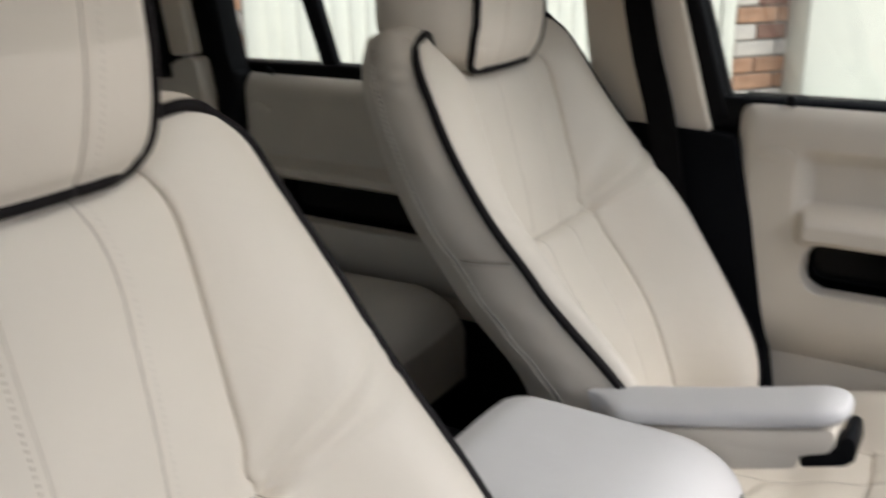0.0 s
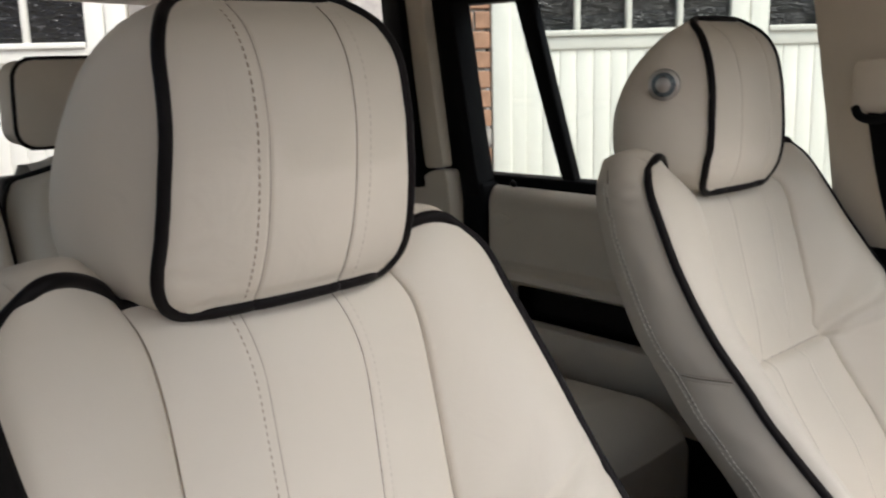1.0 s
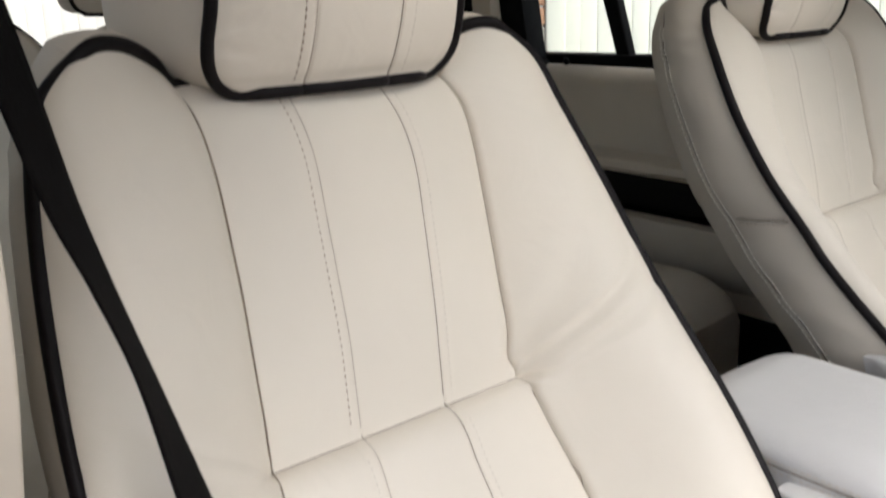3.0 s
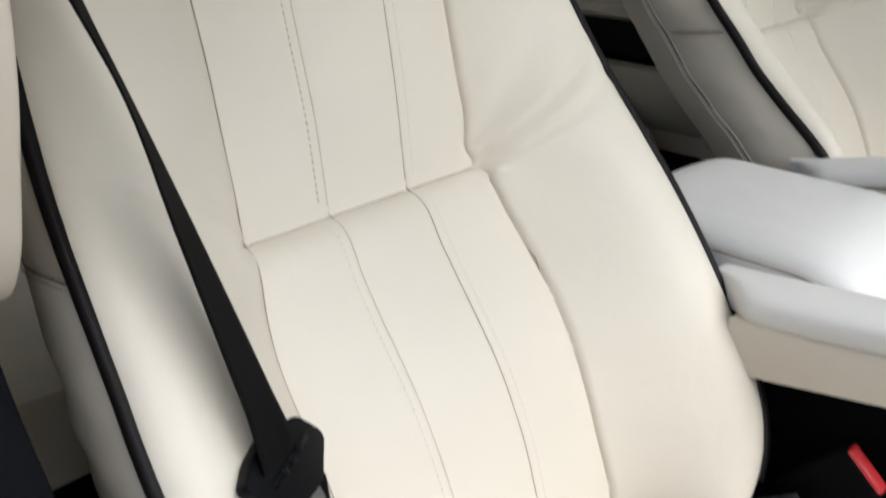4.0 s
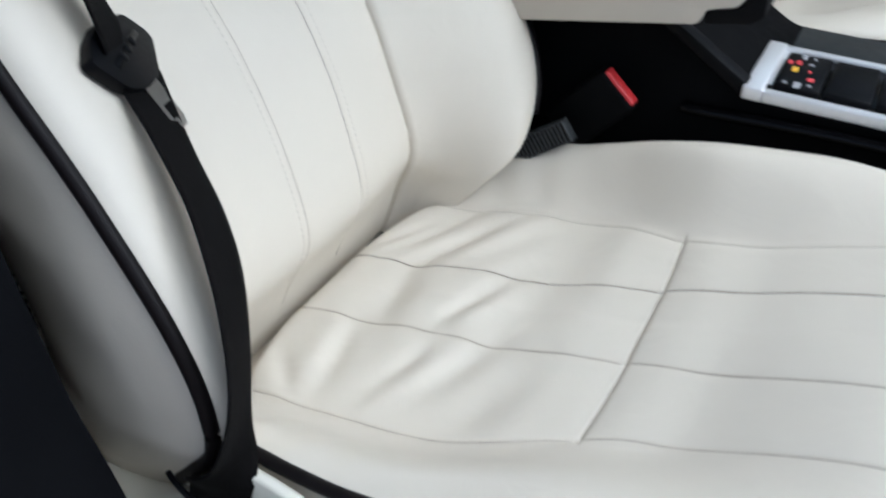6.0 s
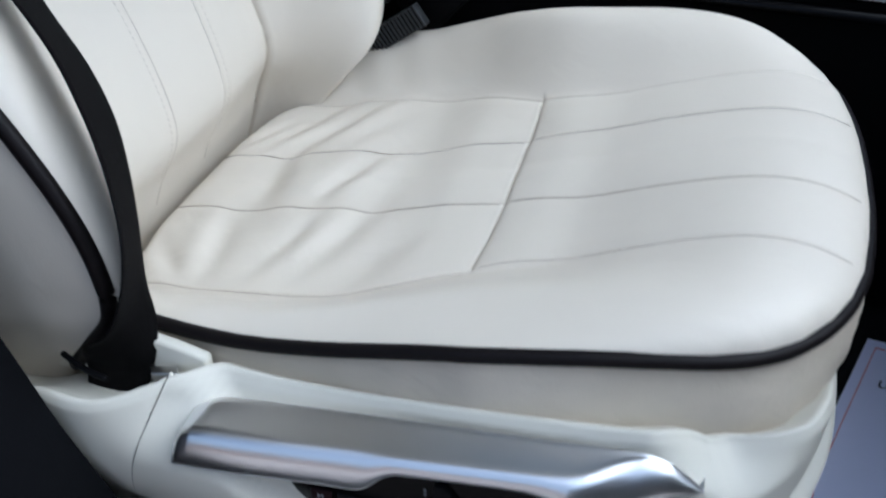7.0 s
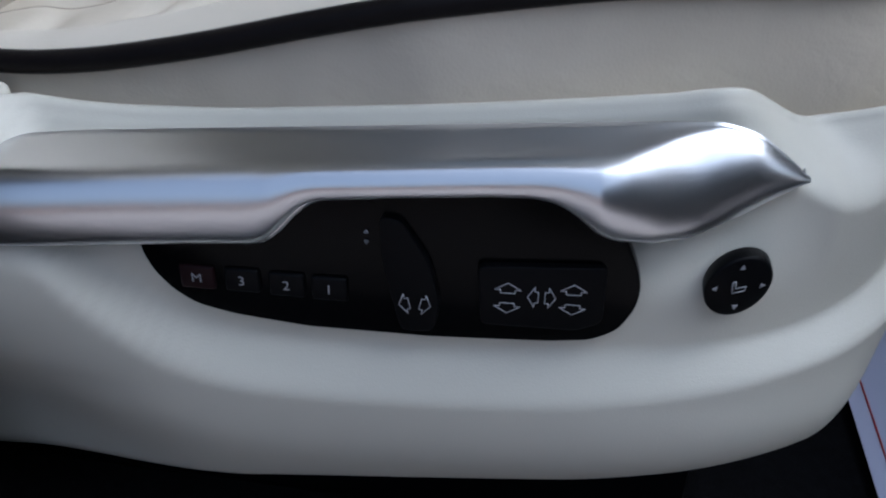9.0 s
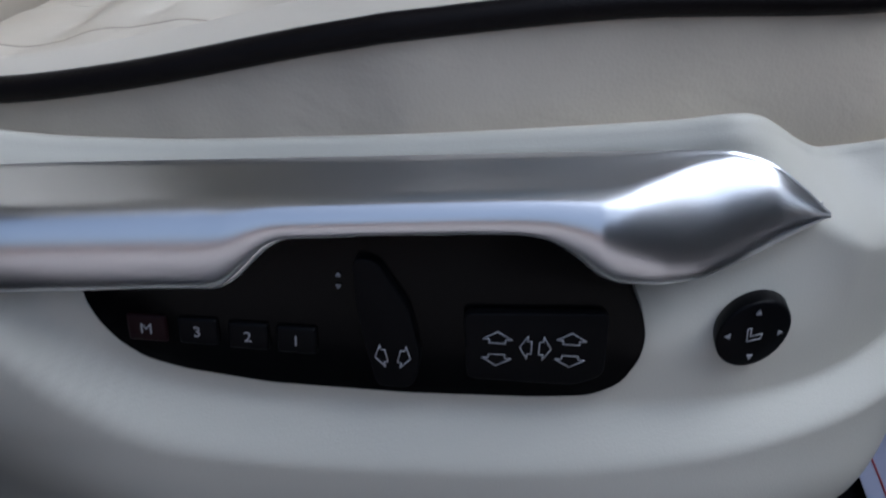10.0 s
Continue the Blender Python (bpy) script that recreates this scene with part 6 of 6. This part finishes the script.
def gpart(name, bm, material, parent=None, label="", **kw):
    """A part given along the garage front: x along it, y into it, z up."""
    return part(name, moved(bm, GM), material, parent, label, **kw)


RAIL = 1.700


def leaf(a0, a1, panes):
    """One side-hung door leaf: framed boards below, glazed top."""
    d = tagged(empty("garage_door", tuple(GM @ Vector(((a0 + a1) / 2, 0, 0)))), "white painted boarded garage door with glazed top", "garage door", "garage doors")
    st = 0.075
    gpart("stile", box(a0, a0 + st, 0, 0.05, 0.05, 2.12, 0.004), WHITE, d)
    gpart("stile", box(a1 - st, a1, 0, 0.05, 0.05, 2.12, 0.004), WHITE, d)
    gpart("top_rail", box(a0 + st, a1 - st, 0.001, 0.049, 2.04, 2.12, 0.004), WHITE, d)
    gpart("lock_rail", box(a0 + st, a1 - st, 0.001, 0.049, RAIL - 0.056, RAIL, 0.004), WHITE, d)
    gpart("rail_drip", box(a0 + st, a1 - st, -0.012, 0.001, RAIL - 0.005, RAIL + 0.018, 0.004), WHITE, d)
    gpart("bottom_rail", box(a0 + st, a1 - st, 0.001, 0.049, 0.05, 0.22, 0.004), WHITE, d)
    w = (a1 - a0 - 2 * st)
    nb = max(1, round(w / 0.066))
    for i in range(nb):
        b0 = a0 + st + w * i / nb
        gpart("board", box(b0 + 0.0005, b0 + w / nb - 0.0005, 0.010, 0.03, 0.215, RAIL - 0.05, 0.004), WHITE, d)
    for i in range(panes):
        p0 = a0 + st + w * i / panes
        p1 = a0 + st + w * (i + 1) / panes
        gpart("pane", box(p0, p1, 0.022, 0.028, RAIL - 0.01, 2.05), OBSCURE, d, smooth=False)
        if i:
            gpart("glazing_bar", box(p0 - 0.012, p0 + 0.012, 0.0, 0.045, RAIL - 0.001, 2.045, 0.005), WHITE, d)
    return d


garage = tagged(empty("garage", tuple(GM @ Vector((0, 0.2, 0)))), "brick garage with pairs of white boarded doors", "building")
gpart("mortar_wall", box(-8.0, -4.10, 0.012, 0.28, 0, 2.9), MORTAR, garage)
gpart("mortar_wall", box(-0.95, 0.40, 0.012, 0.28, 0, 2.9), MORTAR, garage)
gpart("mortar_wall", box(2.60, 7.5, 0.012, 0.28, 0, 2.9), MORTAR, garage)
gpart("lintel", box(-4.10, -0.95, 0.02, 0.28, 2.22, 2.9), MORTAR, garage)
gpart("lintel", box(0.40, 2.60, 0.02, 0.28, 2.22, 2.9), MORTAR, garage)
gpart("roof", prism([(-0.35, 2.86), (3.5, 4.6), (3.5, 4.7), (-0.40, 2.95)], -8.2, 7.7, axis="x"), ROOFTILE, garage)
for a0, a1 in ((-4.09, -0.96), (0.424, 2.595)):
    gpart("door_post", box(a0, a0 + 0.075, -0.012, 0.10, 0, 2.215, 0.006), WHITE, garage)
    gpart("door_post", box(a1 - 0.075, a1, -0.012, 0.10, 0, 2.215, 0.006), WHITE, garage)
    gpart("door_head", box(a0 + 0.075, a1 - 0.075, -0.012, 0.10, 2.13, 2.215, 0.006), WHITE, garage)
for a0, a1, n in ((0.483, 1.449, 4), (1.453, 2.517, 4), (-2.52, -1.04, 6), (-4.01, -2.524, 6)):
    leaf(a0, a1, n)
gpart("white_pier", box(2.885, 3.40, -0.14, 0.011, 0.0, 2.86, 0.008), WHITE, garage, "white painted pier")
gpart("ledge", box(2.72, 5.4, -0.52, -0.141, 0.0, 0.80, 0.02), shader("grey_green_render", (0.20, 0.22, 0.19), 0.95, var=0.2, scale=9, bump=0.6, bscale=80), garage, "low grey green rendered ledge")

# ---- ground ----
# unseen wall, added to cut off low sky and bounce warm light
structure(part("wall_south", box(-14, 14, -5.6, -5.3, 0, 1.15, 0.02), BOUNCE_BRICK))
structure(part("ground", box(-120, 120, -120, 120, -0.3, 0.0), ASPHALT))

# ---- paper floor mat in the driver's footwell ----
mat_at = Vector((0.72, 0.03, FLOOR + 0.004))
paper = tagged(empty("paper_mat", tuple(mat_at)), "pale printed paper floor mat with a red border", "floor mat")
PX, PY = np.meshgrid(np.linspace(-0.008, 0.44, 40), np.linspace(0, 0.445, 40), indexing="ij")


def sheet_point(a, b):
    """A point of the sheet, a along its length and b across, over the gently rumpled mat."""
    rot = radians(14)
    x = 0.607 + a * math.cos(rot)
    y = -0.20 + b - a * 0.10
    x = x + 0.33 * np.sqrt(np.clip(b - 0.17, 0, 1) ** 2 + 0.0004)
    z = FLOOR + 0.010 + 0.005 * np.sin(9 * a + 4 * b) * np.sin(7 * b + 1) + 0.10 * np.clip(a - 0.18, 0, 1) ** 1.2
    return np.stack([x + 0 * b, y + 0 * a, z], -1)


sheet = sheet_point(PX, PY)
V, F = grid(sheet)
V2 = V - np.array([0, 0, 0.0006])
n = len(V)
part("sheet", (np.concatenate([V, V2]), F + [[i + n for i in f[::-1]] for f in F]), PAPER, paper)


def strip_on_sheet(a0, b0, a1, b1, w, material, name):
    t = np.linspace(0, 1, 30)
    A, B = a0 + (a1 - a0) * t, b0 + (b1 - b0) * t
    d = np.array([a1 - a0, b1 - b0])
    d = d / np.linalg.norm(d)
    L = sheet_point(A - d[1] * w / 2, B + d[0] * w / 2)
    R = sheet_point(A + d[1] * w / 2, B - d[0] * w / 2)
    P = np.stack([L, R], 1) + np.array([0, 0, 0.0012])
    Q = P - np.array([0, 0, 0.0008])
    P = np.concatenate([P, Q[:, ::-1]], 1)
    return part(name, grid(P, flip=True, wrap=True), material, paper)


strip_on_sheet(0.004, 0.02, 0.004, 0.43, 0.0009, REDINK, "border_line")
strip_on_sheet(0.004, 0.430, 0.42, 0.430, 0.0012, REDINK, "border_line")
strip_on_sheet(0.11, 0.235, 0.25, 0.235, 0.003, REDINK, "border_line")
strip_on_sheet(0.11, 0.115, 0.11, 0.235, 0.003, REDINK, "border_line")
strip_on_sheet(0.118, 0.150, 0.25, 0.150, 0.05, REDINK, "printed_block")
strip_on_sheet(0.118, 0.190, 0.25, 0.190, 0.02, INK, "printed_block")


def printed(text, a, b, size):
    cu = bpy.data.curves.new("print", "FONT")
    cu.body, cu.size, cu.align_x, cu.align_y = text, size, "CENTER", "CENTER"
    tmp = new("print_tmp", cu)
    bpy.context.view_layer.update()
    me = bpy.data.meshes.new_from_object(tmp.evaluated_get(bpy.context.evaluated_depsgraph_get()))
    bpy.data.objects.remove(tmp)
    for v in me.vertices:
        p = sheet_point(np.array(a - v.co.x), np.array(b - v.co.y))
        v.co = Vector((float(p[0]), float(p[1]), float(p[2]) + 0.0014))
    bm = bmesh.new()
    bm.from_mesh(me)
    bpy.data.meshes.remove(me)
    part("printed_text", bm, INK, paper, smooth=False)


printed(".com", 0.048, 0.366, 0.028)
printed("with", 0.062, 0.080, 0.026)

# ---- bricks, one object each on shared meshes ----
bricks = []
for n_ in range(4):
    rnd = random.Random(n_)
    bm = box(-0.1075, 0.1075, -0.006, 0.05, -0.0325, 0.0325, 0.005, 1)
    for v in bm.verts:
        v.co += Vector((rnd.uniform(-0.002, 0.002), rnd.uniform(-0.002, 0.002), rnd.uniform(-0.002, 0.002)))
    me = bpy.data.meshes.new("brick")
    bm.to_mesh(me)
    bm.free()
    bricks.append(me)
brick_meshes = {}
for mat in (BRICK, BRICK_PALE, BRICK_DARK):
    for k, me in enumerate(bricks):
        c = me.copy()
        c.materials.append(mat)
        brick_meshes[(mat.name, k)] = c
rb = random.Random(5)
turn = GM.to_3x3().to_4x4()
base = Vector(garage.location)


def lay(a0, a1, z0, z1):
    rows = int((z1 - z0) / 0.075)
    for r in range(rows):
        z = z0 + 0.0375 + r * 0.075
        x = a0 - (0.1125 if r % 2 else 0.0)
        while x < a1:
            c = x + 0.1125
            if c - 0.11 >= a0 - 0.115 and c < a1 + 0.1:
                lo, hi = max(c - 0.1075, a0), min(c + 0.1075, a1)
                if hi - lo > 0.03:
                    mat = rb.choices((BRICK, BRICK_PALE, BRICK_DARK), (5, 3.5, 0.8))[0]
                    ob = new("brick", brick_meshes[(mat.name, rb.randrange(4))])
                    ob.parent = garage
                    sx = (hi - lo) / 0.215
                    p = GM @ Vector(((lo + hi) / 2, 0.008 - rb.uniform(0, 0.004), z))
                    ob.matrix_local = Matrix.Translation(p - base) @ turn @ Matrix.Diagonal((sx, 1, 1, 1))
            x += 0.225


lay(0.02, 0.421, 0.90, 2.25)
lay(2.605, 2.882, 0.60, 2.10)
lay(3.405, 4.40, 0.75, 2.0)
